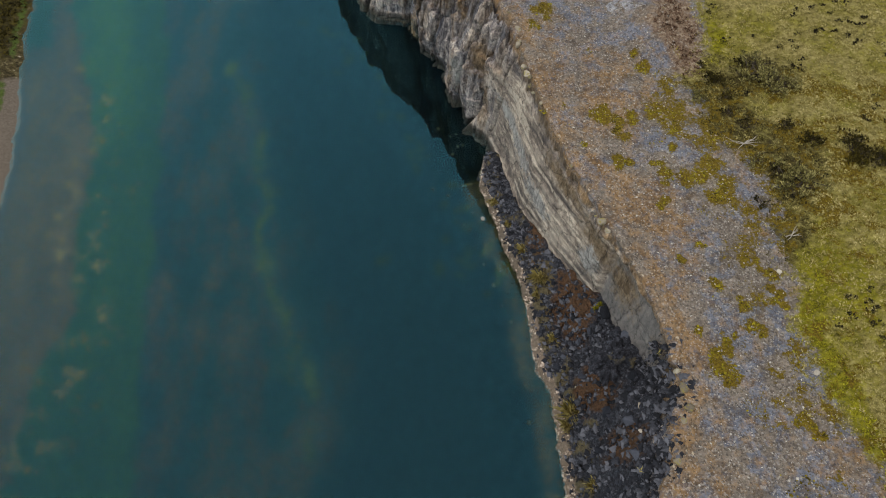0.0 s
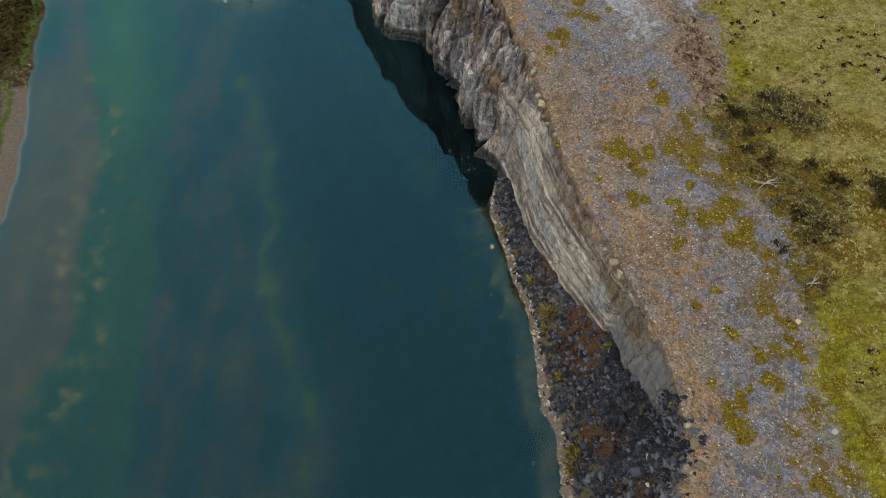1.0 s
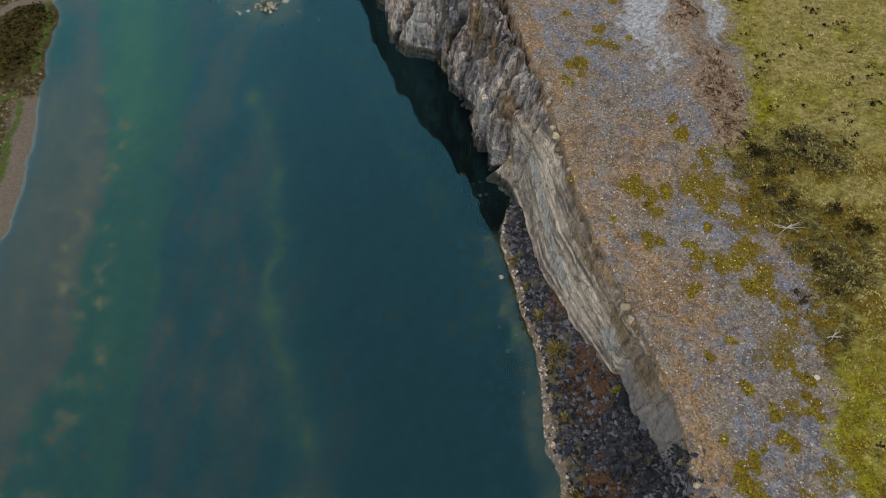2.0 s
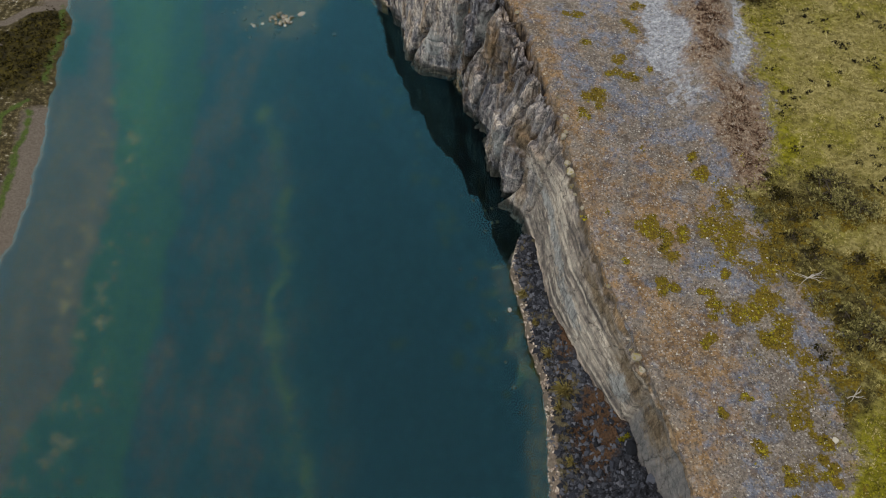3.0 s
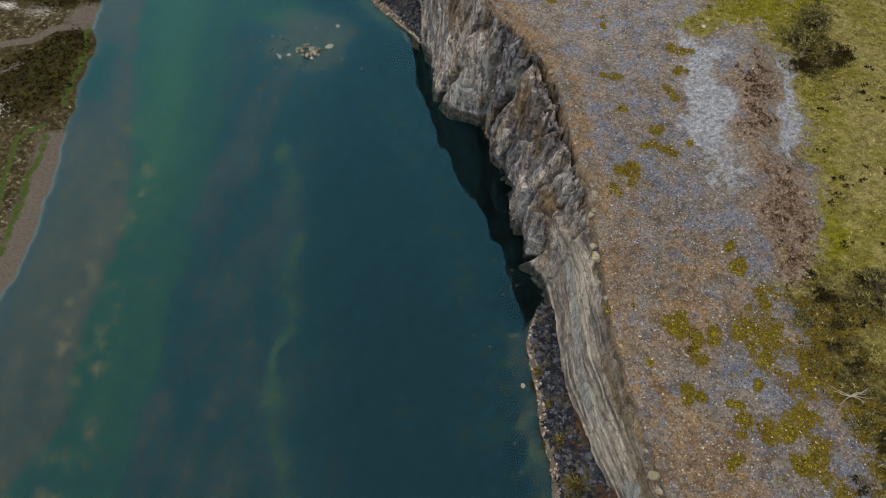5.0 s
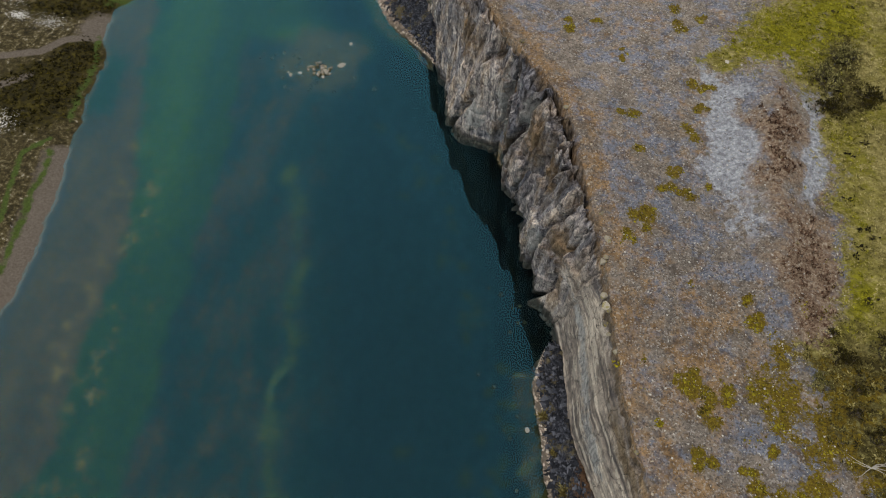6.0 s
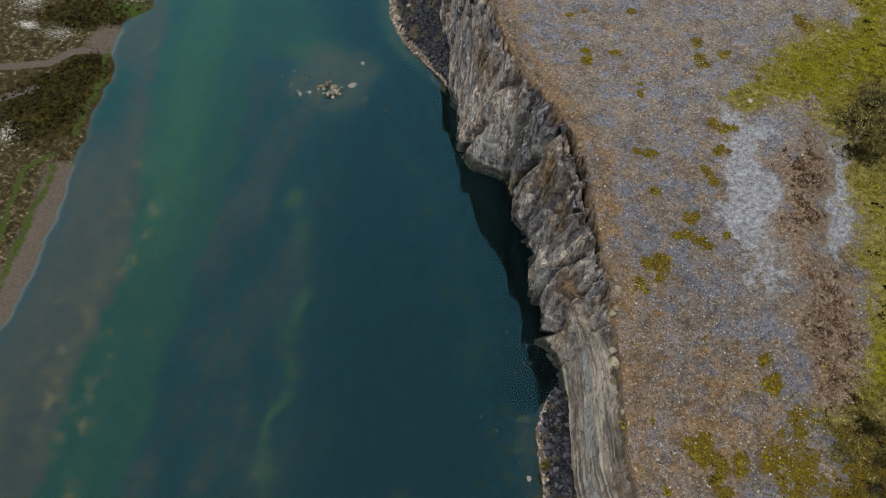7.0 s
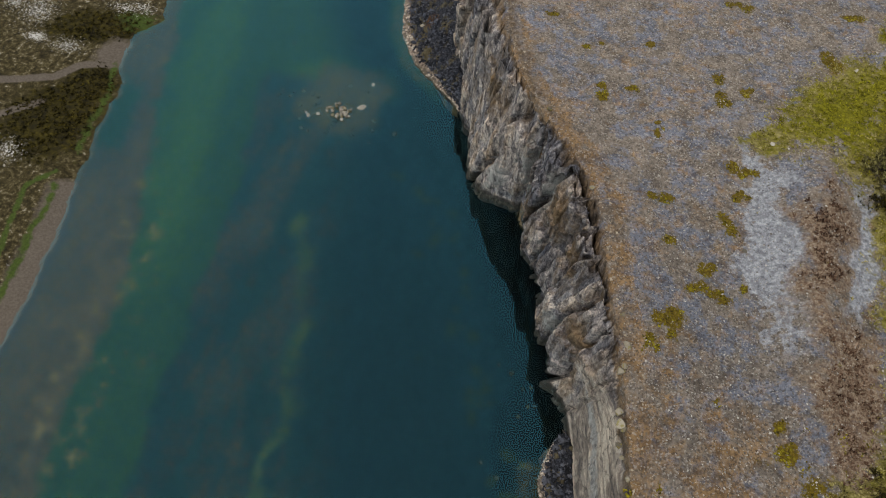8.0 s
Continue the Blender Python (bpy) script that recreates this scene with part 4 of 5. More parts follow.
def chips_object(name, xs, ys, zs, sizes, material, label, category, seed=1, flat=0.6, ball=False):
    """Many small stones in one mesh."""
    r = np.random.RandomState(seed)
    n = len(xs)
    if ball:
        base, tri = ICO_V, ICO_F
    else:
        base = np.array([[1, 0, 0], [-1, 0, 0], [0, 1, 0], [0, -1, 0], [0, 0, 1], [0, 0, -1]], float)
        tri = np.array([[0, 2, 4], [2, 1, 4], [1, 3, 4], [3, 0, 4], [2, 0, 5], [1, 2, 5], [3, 1, 5], [0, 3, 5]])
    k = len(base)
    v = base[None] * r.uniform(0.6, 1.25, (n, k, 1)) + r.normal(0, 0.15, (n, k, 3))
    v = v * np.stack([r.uniform(0.7, 1.3, n), r.uniform(0.6, 1.1, n), np.full(n, flat)], -1)[:, None] * np.asarray(sizes)[:, None, None]
    a = r.uniform(0, 6.283, n)
    c, s = np.cos(a)[:, None], np.sin(a)[:, None]
    v = np.stack([v[..., 0] * c - v[..., 1] * s, v[..., 0] * s + v[..., 1] * c, v[..., 2]], -1)
    v = v + np.stack([xs, ys, zs], -1)[:, None]
    f = tri[None] + (np.arange(n) * k)[:, None, None]
    me = mesh_of(name, v.reshape(-1, 3).tolist(), f.reshape(-1, 3).tolist(), [material], False)
    return tagged(new(name, me), label, category, kind="stuff")


def blade_mesh(name, xs, ys, zs, heights, spreads, blades, material, seed=1, width=0.12, upright=0.5):
    """Tufts of narrow bent blades, each tuft a fan of triangles."""
    r = np.random.RandomState(seed)
    n = len(xs)
    a = r.uniform(0, 6.283, (n, blades))
    h = np.asarray(heights)[:, None] * r.uniform(0.5, 1.2, (n, blades))
    out = np.asarray(spreads)[:, None] * r.uniform(0.3, 1.2, (n, blades))
    root = out * r.uniform(0.0, 0.4, (n, blades))
    ca, sa = np.cos(a), np.sin(a)
    w = width * h * r.uniform(0.6, 1.5, (n, blades)) + 0.01
    X, Y, Z = np.asarray(xs)[:, None], np.asarray(ys)[:, None], np.asarray(zs)[:, None]
    p0 = np.stack([X + ca * root - sa * w, Y + sa * root + ca * w, Z - 0.04 + 0 * h], -1)
    p1 = np.stack([X + ca * root + sa * w, Y + sa * root - ca * w, Z - 0.04 + 0 * h], -1)
    p2 = np.stack([X + ca * (root + out * 0.6) + sa * w * 0.7, Y + sa * (root + out * 0.6) - ca * w * 0.7, Z + h * 0.75], -1)
    p3 = np.stack([X + ca * (root + out), Y + sa * (root + out), Z + h * upright], -1)
    v = np.stack([p0, p1, p2, p3], 2).reshape(-1, 3)
    i = np.arange(n * blades)[:, None] * 4
    f = np.concatenate([i + [0, 1, 2], i + [0, 2, 3]], 1).reshape(-1, 3)
    return mesh_of(name, v.tolist(), f.tolist(), [material], False)


def part(name, me, parent, label=""):
    ob = new(name, me)
    ob.parent = parent
    if label:
        tagged(ob, label)
    return ob


def scattered(seed, n, x0, x1, y0, y1):
    r = np.random.RandomState(seed)
    return r.uniform(x0, x1, n), r.uniform(y0, y1, n), r.uniform(0, 1, n), r


SLATE_SHAPES = [rock_mesh("boulder", 20 + i, SLATE_STONE, 0.6) for i in range(6)]
PALE_SHAPES = [rock_mesh("boulder", 40 + i, PALE_STONE, 0.55) for i in range(6)]
LICHEN_SHAPES = [rock_mesh("boulder", 60 + i, LICHEN_STONE, 0.7) for i in range(5)]
SUNK_SHAPES = [rock_mesh("sunken_stone", 80 + i, SUNK_STONE, 0.5) for i in range(5)]


def boulder(shape, x, y, z, size, turn, label, group, category="boulder", sink=0.25, name="boulder", tip=0.0):
    ob = new(name, shape)
    ob.matrix_world = pose(x, y, z + size * (0.6 - sink) * 0.5, tip, tip * 0.6, turn) @ Matrix.Diagonal((size, size * 0.85, size, 1))
    return tagged(ob, label, category, group)


# ---- plateau: gravel, moss, grass ----
RIM_CHIPS = stone_material("tan rim crumbs", (0.06, 0.045, 0.03), (0.2, 0.155, 0.105), (0.48, 0.41, 0.31), False)
x, y, q, r = scattered(11, 90000, 8, 34, 6, 128)
keep = (x > rim_x(y) + 1.2) & (grass_mask(x, y) < 0.55)
x, y, q = x[keep][:22000], y[keep][:22000], q[keep][:22000]
chips_object("gravel", x, y, plateau_height(x, y) + 0.02, 0.035 + 0.09 * q ** 5, CHIPS, "loose grey and pale slate chips", "gravel", 12)

x, y, q, r = scattered(13, 2600, -24, 24, 0, 130)
y = np.sort(y)
x = rim_x(y) + r.uniform(0, 1.3, len(y)) ** 1.3 * 1.3 * np.where(q > 0.5, 1, 0.5)
chips_object("rim_gravel", x, y, plateau_height(x, y) + 0.18, 0.04 + 0.13 * q ** 7, RIM_CHIPS, "tan stones and soil crumbs along the cliff's rim", "gravel", 14)

x, y, q, r = scattered(15, 70000, 14, 62, 4, 128)
inside = (grass_mask(x, y) - 0.5) * 5
keep = inside + 1.6 * rough3(x / 1.5, y / 1.5, 7.0, 3) > r.normal(0, 0.8, len(x))
x, y, q, inside = x[keep], y[keep], q[keep], inside[keep]
lushness = np.clip(1 - np.abs(x - grass_line(y) - 1.6 + 2.5 * rough3(x / 5, y / 5, 9.9, 4)) / 3.6, 0, 1) * (1 - 0.7 * step(38, 46, y) * (1 - step(56, 64, y))) * (1 - 0.3 * step(64, 68, y) * (1 - step(86, 90, y))) + 1.2 * spot(x, y, 26, 97, 9, 5, 45) + 0.8 * rough3(x / 4, y / 4, 3.0, 3)
yellow = lushness + np.random.RandomState(18).normal(0, 0.22, len(x)) > 0.8
rough_ground = (scrub_mask(x, y) + 0.3 * rough3(x / 1.4, y / 1.4, 23.0, 3) > 0.5) & (np.random.RandomState(20).uniform(0, 1, len(x)) < 0.9)
yellow = yellow & ~rough_ground
dry = ~yellow & ~rough_ground
for mask, mat, name, label, seed in ((dry, GRASS, "meadow_grass", "dry olive and straw-coloured meadow grass tussocks", 16), (yellow, LUSH, "moss_and_grass", "bright yellow-green mossy grass", 17), (rough_ground, SCRUB, "scrub_grass", "dark olive rough scrub and old grass", 27)):
    n = int(mask.sum())
    rr = np.random.RandomState(seed)
    me = blade_mesh(name, x[mask], y[mask], plateau_height(x[mask], y[mask]), rr.uniform(0.06, 0.22, n), rr.uniform(0.15, 0.35, n), 6, mat, seed, 0.2)
    tagged(new(name, me), label, "grass", kind="stuff")

DARK_TUFT = leaf_material("blackish heather", (0.003, 0.003, 0.001), (0.014, 0.012, 0.005), (0.05, 0.042, 0.016))
x, y, q, r = scattered(25, 700, 28, 62, 15, 125)
ok = (grass_mask(x, y) > 0.7) & (rough3(x / 9, y / 9, 6.0, 3) > -0.05 + 0.2 * q)
x, y = x[ok], y[ok]
x, y = np.repeat(x, 7) + r.normal(0, 0.22, len(x) * 7), np.repeat(y, 7) + r.normal(0, 0.15, len(y) * 7)
me = blade_mesh("dark_tufts", x, y, plateau_height(x, y), r.uniform(0.1, 0.28, len(x)), r.uniform(0.1, 0.26, len(x)), 7, DARK_TUFT, 26, 0.3)
tagged(new("dark_tufts", me), "small dark heather tufts dotted over the meadow", "heather", kind="stuff")

bits = []
for i, (cx, cy, rad) in enumerate(moss_lobes()):
    rr = np.random.RandomState(100 + i)
    n = int(110 * rad * rad) + 8
    a, d = rr.uniform(0, 6.283, n), rad * 1.45 * np.sqrt(rr.uniform(0, 1, n))
    px, py = cx + d * np.cos(a), cy + d * np.sin(a)
    ok = rough3(px / 0.8, py / 0.8, 2.0, 4) > 0.05 - 0.35 * (1 - d / rad)
    bits.append(np.stack([px[ok], py[ok]], -1))
x, y, q, r = scattered(19, 9000, 18, 33, 8, 62)
ok = (0.5 + 0.75 * rough3(x / 3.2, y / 3.2, 6.1, 3) + 0.35 * rough3(x / 0.7, y / 0.7, 4.0, 3) > 0.7 + 0.12 * (y < 38)) & (x < grass_line(y) + 1) & (x > grass_line(y) - 9)
bits.append(np.stack([x[ok], y[ok]], -1))
p = np.concatenate(bits)
rr = np.random.RandomState(21)
chips_object("moss_cushions", p[:, 0], p[:, 1], plateau_height(p[:, 0], p[:, 1]), rr.uniform(0.05, 0.14, len(p)), MOSS, "ochre and yellow moss cushions on gravel", "moss", 22, 0.45, True)

x, y, q, r = scattered(23, 6000, 20, 32, 56, 92)
bx, by = bent(x, y)
ok = np.maximum.reduce([spot(bx, by, 23.8, 79, 2.3, 8.0), spot(bx, by, 26.0, 66.5, 3.0, 7.0, 20), spot(bx, by, 27.5, 61, 2.0, 3)]) + 0.5 * rough3(x / 1.2, y / 1.2, 3.0, 3) > 0.62 + 0.4 * q
x, y = x[ok], y[ok]
me = blade_mesh("dead_bracken", x, y, plateau_height(x, y), r.uniform(0.1, 0.35, len(x)), r.uniform(0.15, 0.4, len(x)), 6, BRACKEN, 24, 0.2)
tagged(new("dead_bracken", me), "dead brown bracken and leaf litter", "bracken", kind="stuff")

# ---- shrubs ----
def shrub(x, y, size, seed, leaf, label, group="shrubs on the meadow", name="shrub", dense=1.0):
    """Forking bare stems with a loose crown of small leaf sprays."""
    r = np.random.RandomState(seed)
    base = new(name)
    base.location = (x, y, float(plateau_height(x, y)) - 0.05)
    tagged(base, label, "shrub", group)
    verts, faces = [], []

    def stem(p, q, a, b):
        k = len(verts)
        d = (q - p) / np.linalg.norm(q - p)
        s = np.cross(d, [0.3, 0.5, 0.81])
        s /= np.linalg.norm(s)
        t = np.cross(d, s)
        for c, w in ((p, a), (q, b)):
            for j in range(4):
                ang = j * 1.5708
                verts.append(tuple(c + (s * math.cos(ang) + t * math.sin(ang)) * w))
        for j in range(4):
            faces.append((k + j, k + (j + 1) % 4, k + 4 + (j + 1) % 4, k + 4 + j))

    sx, sy = r.uniform(0.8, 1.5), r.uniform(0.8, 1.3)
    tips = []
    for i in range(int(16 * dense) + 6):
        a, lean = r.uniform(0, 6.283), r.uniform(0.25, 1.1)
        d = np.array([math.cos(a) * lean * sx, math.sin(a) * lean * sy, 0.55])
        p0 = np.array([r.normal(0, 0.3) * sx, r.normal(0, 0.3) * sy, 0]) * size
        p1 = p0 + d / np.linalg.norm(d) * size * r.uniform(0.35, 0.6)
        stem(p0, p1, 0.035 * size, 0.02 * size)
        for j in range(4):
            e = d + r.normal(0, 0.5, 3)
            p2 = p1 + e / np.linalg.norm(e) * size * r.uniform(0.25, 0.5)
            stem(p1, p2, 0.018 * size, 0.006 * size)
            tips.append(p2)
            for m in range(2):
                e2 = e + r.normal(0, 0.8, 3)
                p3 = p2 + e2 / np.linalg.norm(e2) * size * r.uniform(0.12, 0.3)
                stem(p2, p3, 0.008 * size, 0.003 * size)
                tips.append(p3)
    part("branchwork", mesh_of("branchwork", verts, faces, [TWIG], False), base, "dark bare forking stems")
    tips = np.array(tips)
    lumps = tips[r.uniform(0, 1, len(tips)) < 0.36 * dense]
    reps = np.repeat(lumps, 3, 0) + r.normal(0, 0.12 * size, (len(lumps) * 3, 3))
    n = len(reps)
    crown = blade_mesh("crown", reps[:, 0], reps[:, 1], reps[:, 2], r.uniform(0.1, 0.22, n) * size * 0.8, r.uniform(0.08, 0.17, n) * size, 6, leaf, seed, 0.16, 0.7)
    part("crown", crown, base, "loose grey-green leaf sprays")
    return base


shrub(34.6, 58.6, 1.9, 31, SHRUB_LEAF, "sprawling grey-green gorse shrub in rough meadow grass")
shrub(36.6, 56.3, 1.4, 32, SHRUB_LEAF, "dark gorse shrub with bare stems in meadow grass")
shrub(34.9, 43.2, 1.9, 33, SHRUB_LEAF, "yellowish gorse shrub with dark bare stems")
shrub(41.6, 47.4, 1.5, 34, HEATH, "dark heather shrub on pale meadow grass")
shrub(43.5, 45.8, 1.2, 38, HEATH, "dark heather shrub on pale meadow grass")
shrub(37.8, 48.6, 0.8, 39, HEATH, "small dark heather clump in meadow grass")
shrub(29.2, 57.3, 0.9, 35, HEATH, "low dark shrub at the gravel's edge")
shrub(27.2, 54.9, 0.8, 40, SHRUB_LEAF, "low scrubby shrub at the gravel's edge")
shrub(29.2, 90.3, 1.6, 36, SHRUB_LEAF, "gorse shrub beside yellow mossy grass")
shrub(29.8, 86.0, 1.2, 37, HEATH, "dark low shrub beside the pale gravel bank")
shrub(31.5, 93.5, 1.5, 41, SHRUB_LEAF, "grey-green gorse shrub in mossy grass")
shrub(33.4, 88.4, 1.3, 42, HEATH, "dark heather shrub in mossy grass")
for i, (bx, by, s) in enumerate([(31.8, 50.6, 1.0), (33.6, 44.6, 0.9), (31.2, 41.0, 0.8), (35.6, 50.8, 1.0), (30.5, 55.4, 1.0), (29.9, 52.6, 0.8), (33.0, 59.6, 0.9), (28.6, 59.6, 0.6)]):
    shrub(bx, by, s, 140 + i, HEATH, "low dark brown-green heather in rough scrub", dense=0.5)
shrub(31.4, 46.2, 0.9, 43, SHRUB_LEAF, "thin scrubby shrub beside a dead branch", dense=0.6)


def dead_branch(x, y, size, seed):
    r = np.random.RandomState(seed)
    cu = bpy.data.curves.new("dead_branch", "CURVE")
    cu.dimensions, cu.bevel_depth, cu.bevel_resolution = "3D", 0.035, 1
    for i in range(9):
        sp = cu.splines.new("POLY")
        sp.points.add(3)
        a = r.uniform(-0.4, 1.0) + (3.14 if i % 3 == 0 else 0)
        for j in range(4):
            d = size * j / 3 * r.uniform(0.7, 1.1)
            sp.points[j].co = (d * math.cos(a) + r.normal(0, 0.04), d * math.sin(a) + r.normal(0, 0.04), 0.12 + 0.12 * j * r.uniform(0, 1), 1)
            sp.points[j].radius = 1.2 - 0.3 * j
    cu.materials.append(PALE_STONE_WOOD)
    ob = new("dead_branch", cu)
    ob.location = (x, y, float(plateau_height(x, y)))
    return tagged(ob, "bleached pale dead branch lying in scrub", "branch")


PALE_STONE_WOOD = stone_material("bleached dead wood", (0.2, 0.18, 0.15), (0.38, 0.35, 0.3), (0.55, 0.52, 0.46), True)
dead_branch(30.7, 48.3, 1.7, 5)
dead_branch(33.0, 37.5, 1.0, 6)

# ---- single stones on the plateau and its rim ----
RIM_BLOCKS = [(8.5, 64.3, 0.42), (8.3, 61.9, 0.45), (8.6, 62.4, 0.3), (8.7, 58.4, 0.4), (9.1, 57.6, 0.42), (9.4, 57.2, 0.28), (9.2, 55.9, 0.35), (9.6, 55.0, 0.22), (10.3, 53.6, 0.25), (15.2, 38.9, 0.45),
              (15.6, 37.9, 0.3), (12.9, 45.6, 0.25), (20.3, 22.6, 0.45), (20.6, 20.9, 0.5), (19.9, 19.8, 0.3), (20.0, 24.1, 0.35), (7.6, 66.9, 0.3), (2.6, 79.4, 0.3), (-3.4, 88.0, 0.35), (18.8, 16.5, 0.35)]
for i, (bx, by, s) in enumerate(RIM_BLOCKS):
    boulder(LICHEN_SHAPES[i % 5], bx, by, float(plateau_height(bx, by)) + 0.12, 1.25 * s, 53 * i, "pale tan limestone block resting on the cliff's rim", "blocks along the rim", "stone", name="rim_stone")
for i, (bx, by, s) in enumerate([(17.2, 76.7, 0.28), (22.4, 70.0, 0.26), (18.9, 90.5, 0.3), (27.2, 104.3, 0.35), (31.0, 33.6, 0.35), (32.0, 24.0, 0.35), (31.4, 24.4, 0.25), (25.8, 91.0, 0.35), (26.5, 90.2, 0.3), (24.8, 90.6, 0.25)]):
    boulder(PALE_SHAPES[(i + 2) % 6], bx, by, float(plateau_height(bx, by)), s, 71 * i, "single pale stone lying on grey gravel", "stones on the plateau", "stone", name="plateau_stone")

# ---- scree: boulders, rubble, pebbly bank ----
def on_scree(bx, by):
    u = (bx - water_line(by)) / (base_x(by) - water_line(by))
    return float(scree_point(np.array(by), np.array(u))[1])


SCREE_BLOCKS = [(12.3, 30.6, 0.75), (16.9, 34.4, 0.95), (17.4, 30.6, 1.3), (18.6, 31.4, 1.1), (16.4, 29.6, 1.0), (17.6, 28.7, 0.9), (18.3, 26.4, 0.9), (13.0, 31.6, 0.45), (14.4, 32.6, 0.55), (15.4, 33.0, 0.6), (14.6, 29.0, 0.6), (16.0, 24.0, 0.8),
                (17.2, 22.0, 0.9), (15.0, 20.6, 0.6), (16.8, 18.4, 0.9), (14.0, 23.4, 0.5), (13.4, 34.6, 0.5), (15.9, 35.4, 0.6), (12.4, 38.6, 0.4), (10.4, 44.8, 0.35), (8.4, 50.2, 0.4), (7.2, 55.4, 0.45), (15.6, 17.0, 0.6), (13.2, 26.4, 0.45)]
for i, (bx, by, s) in enumerate(SCREE_BLOCKS):
    boulder(SLATE_SHAPES[i % 6], bx, by, on_scree(bx, by) + 0.1, s * (0.95 if i < 16 else 0.85), 37 * i, "dark blue-grey slate boulder on the scree", "boulders on the scree", tip=12 * math.sin(i))
for i, (bx, by, s) in enumerate([(12.9, 30.4, 0.28), (18.0, 23.0, 0.4), (17.4, 27.4, 0.3), (14.0, 28.2, 0.22), (5.0, 51.6, 0.35), (11.3, 33.2, 0.25), (17.4, 20.4, 0.3)]):
    boulder(PALE_SHAPES[i % 6], bx, by, max(on_scree(bx, by), 0.05), s, 29 * i, "pale limestone block among dark scree", "pale blocks on the scree")
r = np.random.RandomState(51)
for i in range(14):
    by = r.uniform(106, 122)
    bx = water_line(by) + r.uniform(0.05, 0.9) * (base_x(by) - water_line(by))
    boulder(SLATE_SHAPES[i % 6] if i % 5 else LICHEN_SHAPES[i % 5], bx, by, on_scree(bx, by), r.uniform(0.25, 0.6), 41 * i, "slate boulder on the scree in the cove", "boulders in the cove")

def outcrop_mesh():
    """Splintered slate: a ball cut into upright blades and steps."""
    bm = bmesh.new()
    bmesh.ops.create_icosphere(bm, subdivisions=5, radius=1)
    p = np.array([v.co[:] for v in bm.verts])
    _, _, blade = cells(p[:, 0] * 3.2 + 0.6 * p[:, 2] + 0.4 * rough3(p[:, 0] * 2, p[:, 1] * 2, p[:, 2] * 2, 3), p[:, 1] * 1.7 + 0.5 * p[:, 2])
    _, _, chip = cells(p[:, 0] * 8 + p[:, 2] * 3, p[:, 1] * 5 - p[:, 2] * 2)
    k = 0.75 + 0.5 * (blade - 0.5) + 0.18 * (chip - 0.5) + 0.2 * rough3(p[:, 0] * 2.5, p[:, 1] * 2.5, p[:, 2] * 2.5, 5, 0.6)
    for v, q in zip(bm.verts, p * k[:, None]):
        v.co = q
    me = bpy.data.meshes.new("slate_outcrop")
    bm.to_mesh(me)
    bm.free()
    me.materials.append(SCREE)
    zones(me, "zone_a", 0 * k, 0 * k, 0.5 * (k > 1.02), 0 * k)
    return me


outcrop = new("slate_outcrop", outcrop_mesh())
outcrop.matrix_world = pose(16.9, 28.9, on_scree(16.9, 28.9) + 1.1, 8, -14, 35) @ Matrix.Diagonal((2.9, 2.1, 2.1, 1))
tagged(outcrop, "large fractured dark slate outcrop standing in the scree", "boulder")
r = np.random.RandomState(58)
ys, k = r.uniform(11, 28, 1500), r.normal(0.55, 0.5, 1500)
xs = base_x(ys) + k * (rim_x(ys) + 0.3 - base_x(ys))
zs = base_z(ys) - 0.3 + (plateau_height(rim_x(ys) + 1.5, ys) - base_z(ys) + 0.3) * np.clip(k, 0, 1)
chips_object("rim_rubble", xs, ys, zs, 0.08 + 0.45 * r.uniform(0, 1, 1500) ** 4, SCREE_CHIPS, "dark slate rubble spilling over the broken rim", "rubble", 59)


def rubble(seed, n, y0, y1, u0, u1, small, big, material, name, label):
    r = np.random.RandomState(seed)
    ys, us = r.uniform(y0, y1, n), r.uniform(u0, u1, n)
    xs, zs = scree_point(ys, us)
    return chips_object(name, xs, ys, zs, small + (big - small) * r.uniform(0, 1, n) ** 4, material, label, "rubble", seed)


rubble(61, 6000, 5, 62, 0.05, 1.02, 0.08, 0.5, SCREE_CHIPS, "scree_rubble", "broken dark slate rubble on the scree")
rubble(62, 4500, 103, 130, 0.03, 1.02, 0.07, 0.34, SCREE_CHIPS, "scree_rubble", "broken dark slate rubble in the cove")
rubble(63, 3000, 5, 61.5, -0.03, 0.11, 0.05, 0.24, BANK_CHIPS, "bank_pebbles", "pale pinkish stones along the water's edge")
rubble(64, 1800, 103, 130, -0.03, 0.1, 0.06, 0.32, BANK_CHIPS, "bank_pebbles", "pale stones along the cove's water edge")


def tussock(bx, by, size, seed, mat, label, z):
    r = np.random.RandomState(seed)
    n = 26
    me = blade_mesh("tussock", r.normal(0, 0.18 * size, n), r.normal(0, 0.18 * size, n), np.zeros(n), r.uniform(0.4, 0.9, n) * size, r.uniform(0.4, 1.0, n) * size, 7, mat, seed, 0.045, 0.5)
    ob = new("grass_tussock", me)
    ob.location = (bx, by, z)
    return tagged(ob, label, "grass tussock", "tussocks on the scree")


for i, (bx, by, s) in enumerate([(13.4, 25.7, 1.5), (11.3, 41.2, 1.3), (9.6, 45.4, 0.8), (6.4, 52.6, 0.8), (14.3, 17.5, 1.0), (12.9, 24.4, 1.0), (10.8, 39.6, 0.8), (12.2, 34.0, 0.7), (8.0, 49.0, 0.7)]):
    tussock(bx, by, s, 70 + i, STRAW, "straw-coloured grass tussock growing on the scree", on_scree(bx, by))
for i, (bx, by, s) in enumerate([(16.2, 35.2, 0.45), (16.6, 35.6, 0.35), (18.9, 32.0, 0.6)]):
    tussock(bx, by, s, 80 + i, LUSH, "small green fern tuft at the slab's foot", on_scree(bx, by) + 0.2)

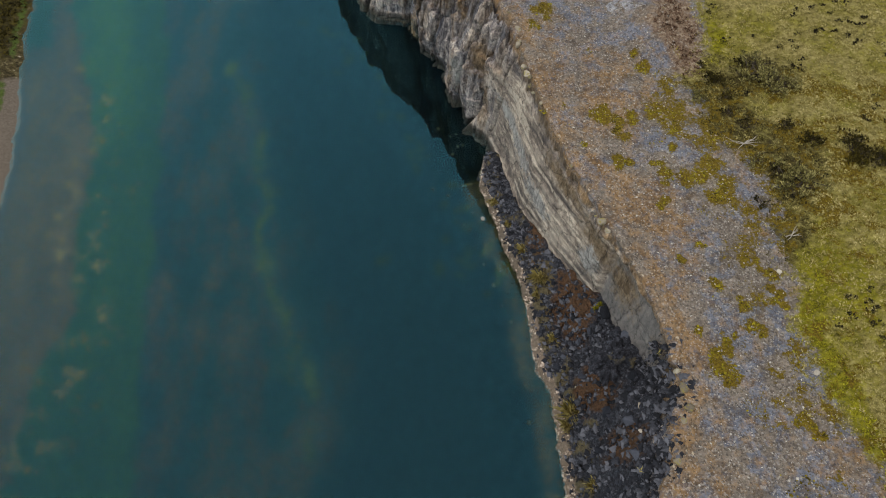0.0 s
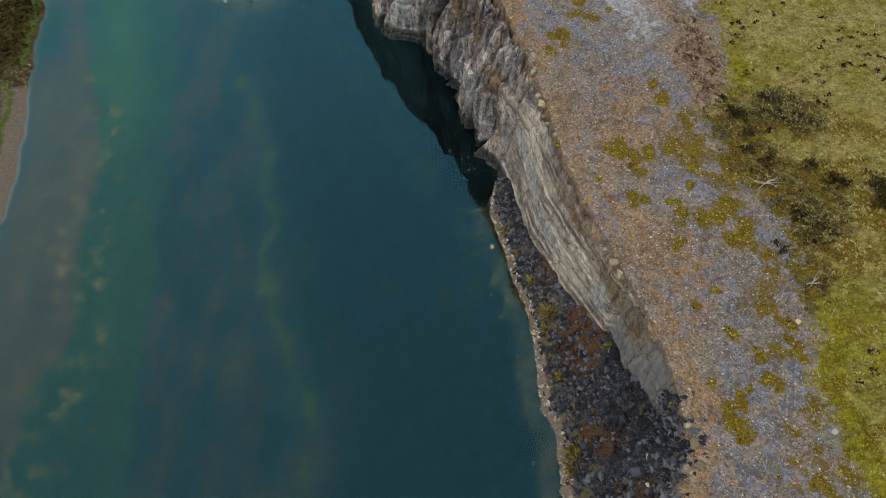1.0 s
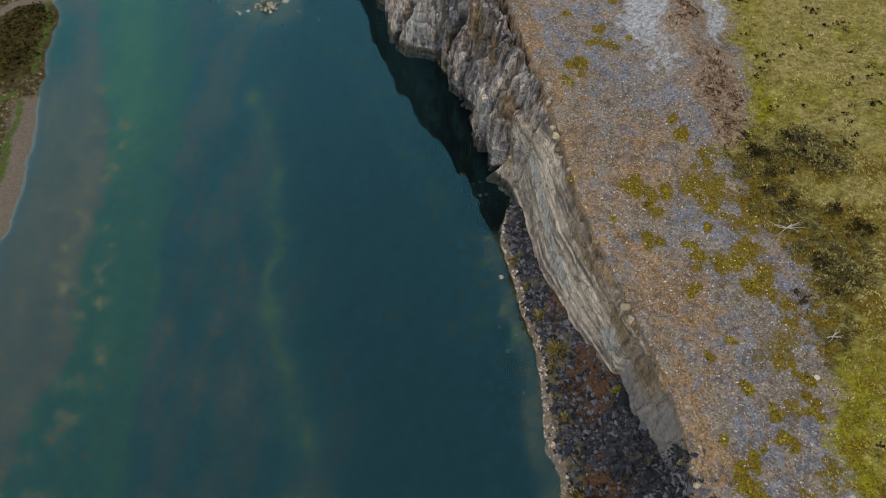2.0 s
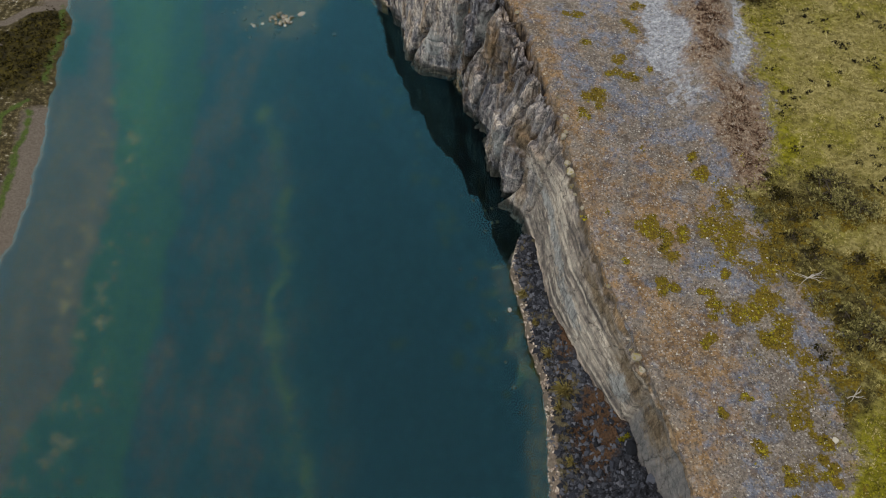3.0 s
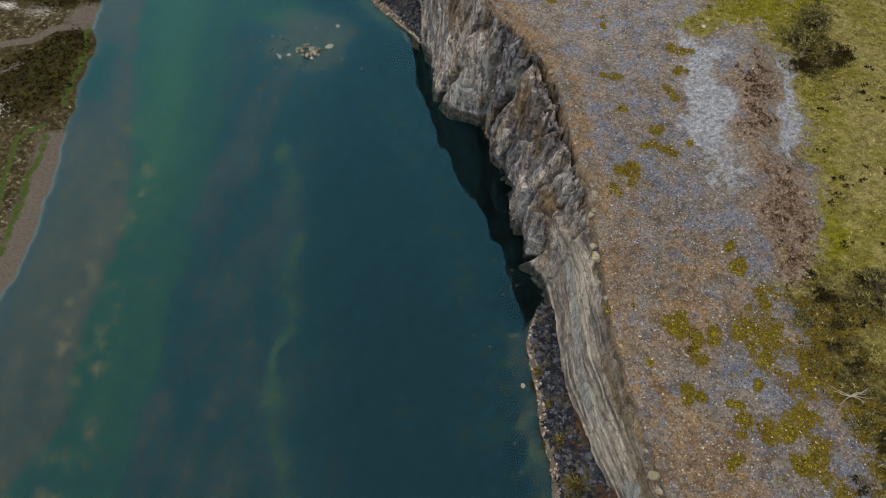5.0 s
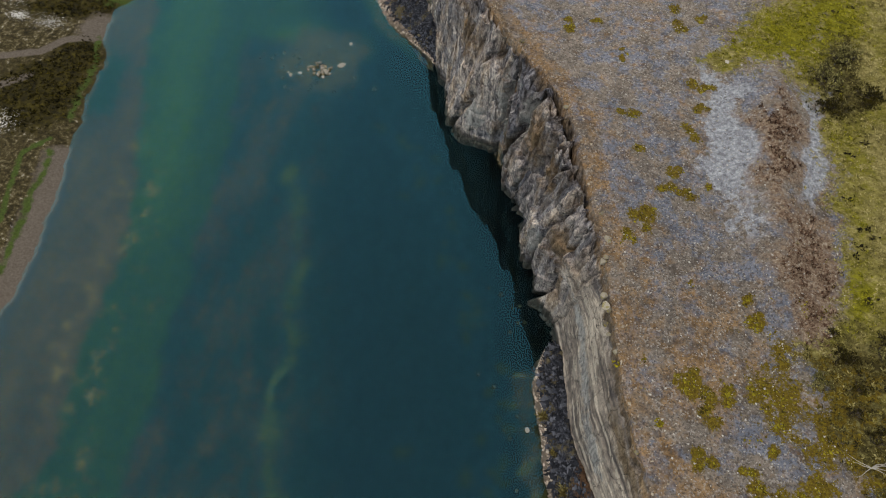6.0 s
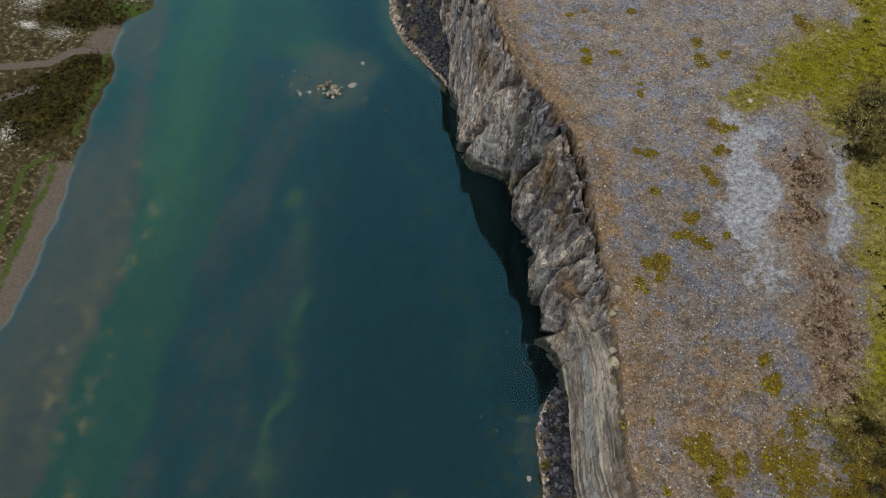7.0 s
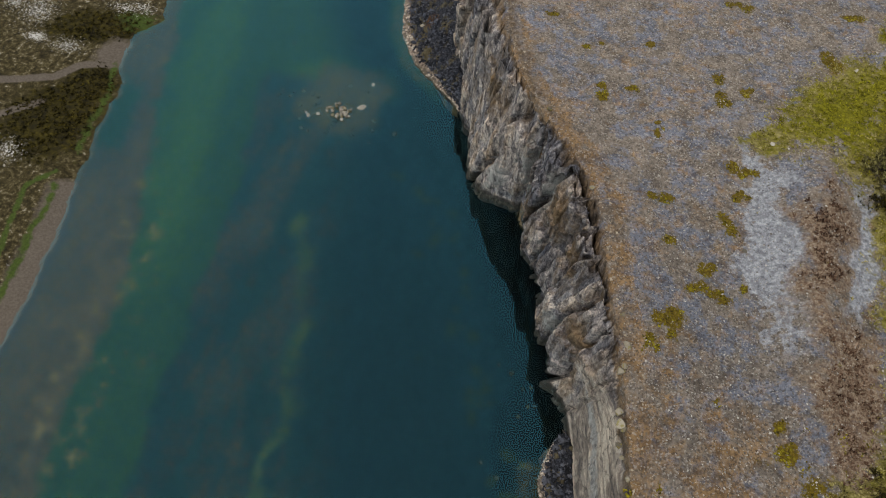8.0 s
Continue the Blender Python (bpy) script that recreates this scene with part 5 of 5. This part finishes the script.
# ---- islet and stones in the water ----
r = np.random.RandomState(91)
for i in range(34):
    a, d = r.uniform(0, 6.283), 2.0 * math.sqrt(r.uniform(0, 1))
    s = r.uniform(0.24, 0.5) * (1.1 - 0.25 * d)
    boulder(LICHEN_SHAPES[i % 5] if i % 3 == 0 else PALE_SHAPES[i % 6], -33.1 + d * math.cos(a), 97.9 + 0.85 * d * math.sin(a), 0.28 * (1 - d / 2.4), s, 47 * i, "pale tan boulder in a heap standing out of the lake", "boulders of the islet", sink=0.3, tip=r.uniform(-20, 20))
for i, (bx, by, s) in enumerate([(-30.4, 99.6, 0.62), (-29.9, 99.9, 0.4), (-36.9, 96.1, 0.4), (-35.7, 96.8, 0.32), (-37.4, 96.6, 0.25), (-30.2, 104.2, 0.4)]):
    boulder(PALE_SHAPES[(i + 1) % 6], bx, by, -0.1, s, 61 * i, "pale boulder standing alone in shallow water", "boulders beside the islet", sink=0.2)
for i in range(46):
    bx, by = r.normal(-35, 4.0), r.normal(98.5, 3.0)
    s = r.uniform(0.2, 0.6)
    boulder(SUNK_SHAPES[i % 5], bx, by, float(ground_height(np.array(bx), np.array(by))), s, 31 * i, "algae-coated stone under shallow water", "sunken stones of the shoal", "stone", name="sunken_stone")
for i in range(30):
    by = r.uniform(22, 70) if i % 3 else r.uniform(44, 58)
    bx = float(water_line(by)) - abs(r.normal(0, 2.2)) - 0.6 - 2.5 * float(step(56, 62, by))
    boulder(SUNK_SHAPES[i % 5], bx, by, max(float(ground_height(np.array(bx), np.array(by))), -0.8) - 0.1, r.uniform(0.2, 0.45), 43 * i, "algae-coated stone under clear water", "sunken stones by the bank", "stone", name="sunken_stone")

# ---- western shore ----
x, y, q, r = scattered(95, 16000, -92, -60, 45, 135)
inland = left_shore(y) - x
ok = (inland > 0.6) & (np.maximum.reduce([spot(x, y, -70, 84.5, 6.5, 7.5), spot(x, y, -74, 103, 8, 3.8, 20), spot(x, y, -68.5, 92, 4, 4.5)]) > 0.45 + 0.25 * q)
x, y = x[ok], y[ok]
me = blade_mesh("heather", x, y, ground_height(x, y), r.uniform(0.12, 0.35, len(x)), r.uniform(0.15, 0.4, len(x)), 6, HEATH, 96, 0.2)
tagged(new("heather", me), "dark olive-brown heather on the low shore", "heather", kind="stuff")
x, y, q, r = scattered(97, 5000, -92, -57, 45, 135)
inland = left_shore(y) - x
ok = (inland > 0.3) & (np.maximum.reduce([spot(x, y, -76, 98, 5, 3), spot(x, y, -70, 109, 5, 2.5), spot(x, y, -72, 78, 4, 4), spot(x, y, -84, 103, 6, 6), 0.75 * spot(x, y, -62, 62, 3, 9)]) > 0.5 + 0.5 * q)
x, y = x[ok], y[ok]
chips_object("shore_stones", x, y, ground_height(x, y), 0.05 + 0.22 * r.uniform(0, 1, len(x)) ** 5, CHIPS, "pale stones scattered over the low shore", "stones", 98)

# ---- scree: single stones ----
def scree_stones(owner, seed, n, y0, y1):
    r = np.random.RandomState(seed)
    shapes = [rock_mesh("stone", seed + i, SLATE_STONE if i < 4 else BANK_STONE, 0.55, 1) for i in range(6)]
    for i in range(n):
        ys, us = r.uniform(y0, y1), r.uniform(0.02, 1.0)
        xs, zs = scree_point(np.array(ys), np.array(us))
        s = r.uniform(0.16, 0.42) * (0.6 if ys > 42 and ys < 70 else 1.0)
        ob = part("stone", shapes[(i % 2 + 4) if us < 0.12 else i % 4], owner)
        ob.matrix_world = pose(float(xs), ys, float(zs) + 0.05, r.uniform(-25, 25), r.uniform(-25, 25), r.uniform(0, 360)) @ Matrix.Diagonal((s, s, s, 1))


BANK_STONE = stone_material("pale bank stone", (0.14, 0.1, 0.08), (0.34, 0.28, 0.22), (0.6, 0.53, 0.45))
scree_stones(SCREE_SOUTH, 201, 300, 12, 61)
scree_stones(SCREE_NORTH, 301, 200, 104, 126)
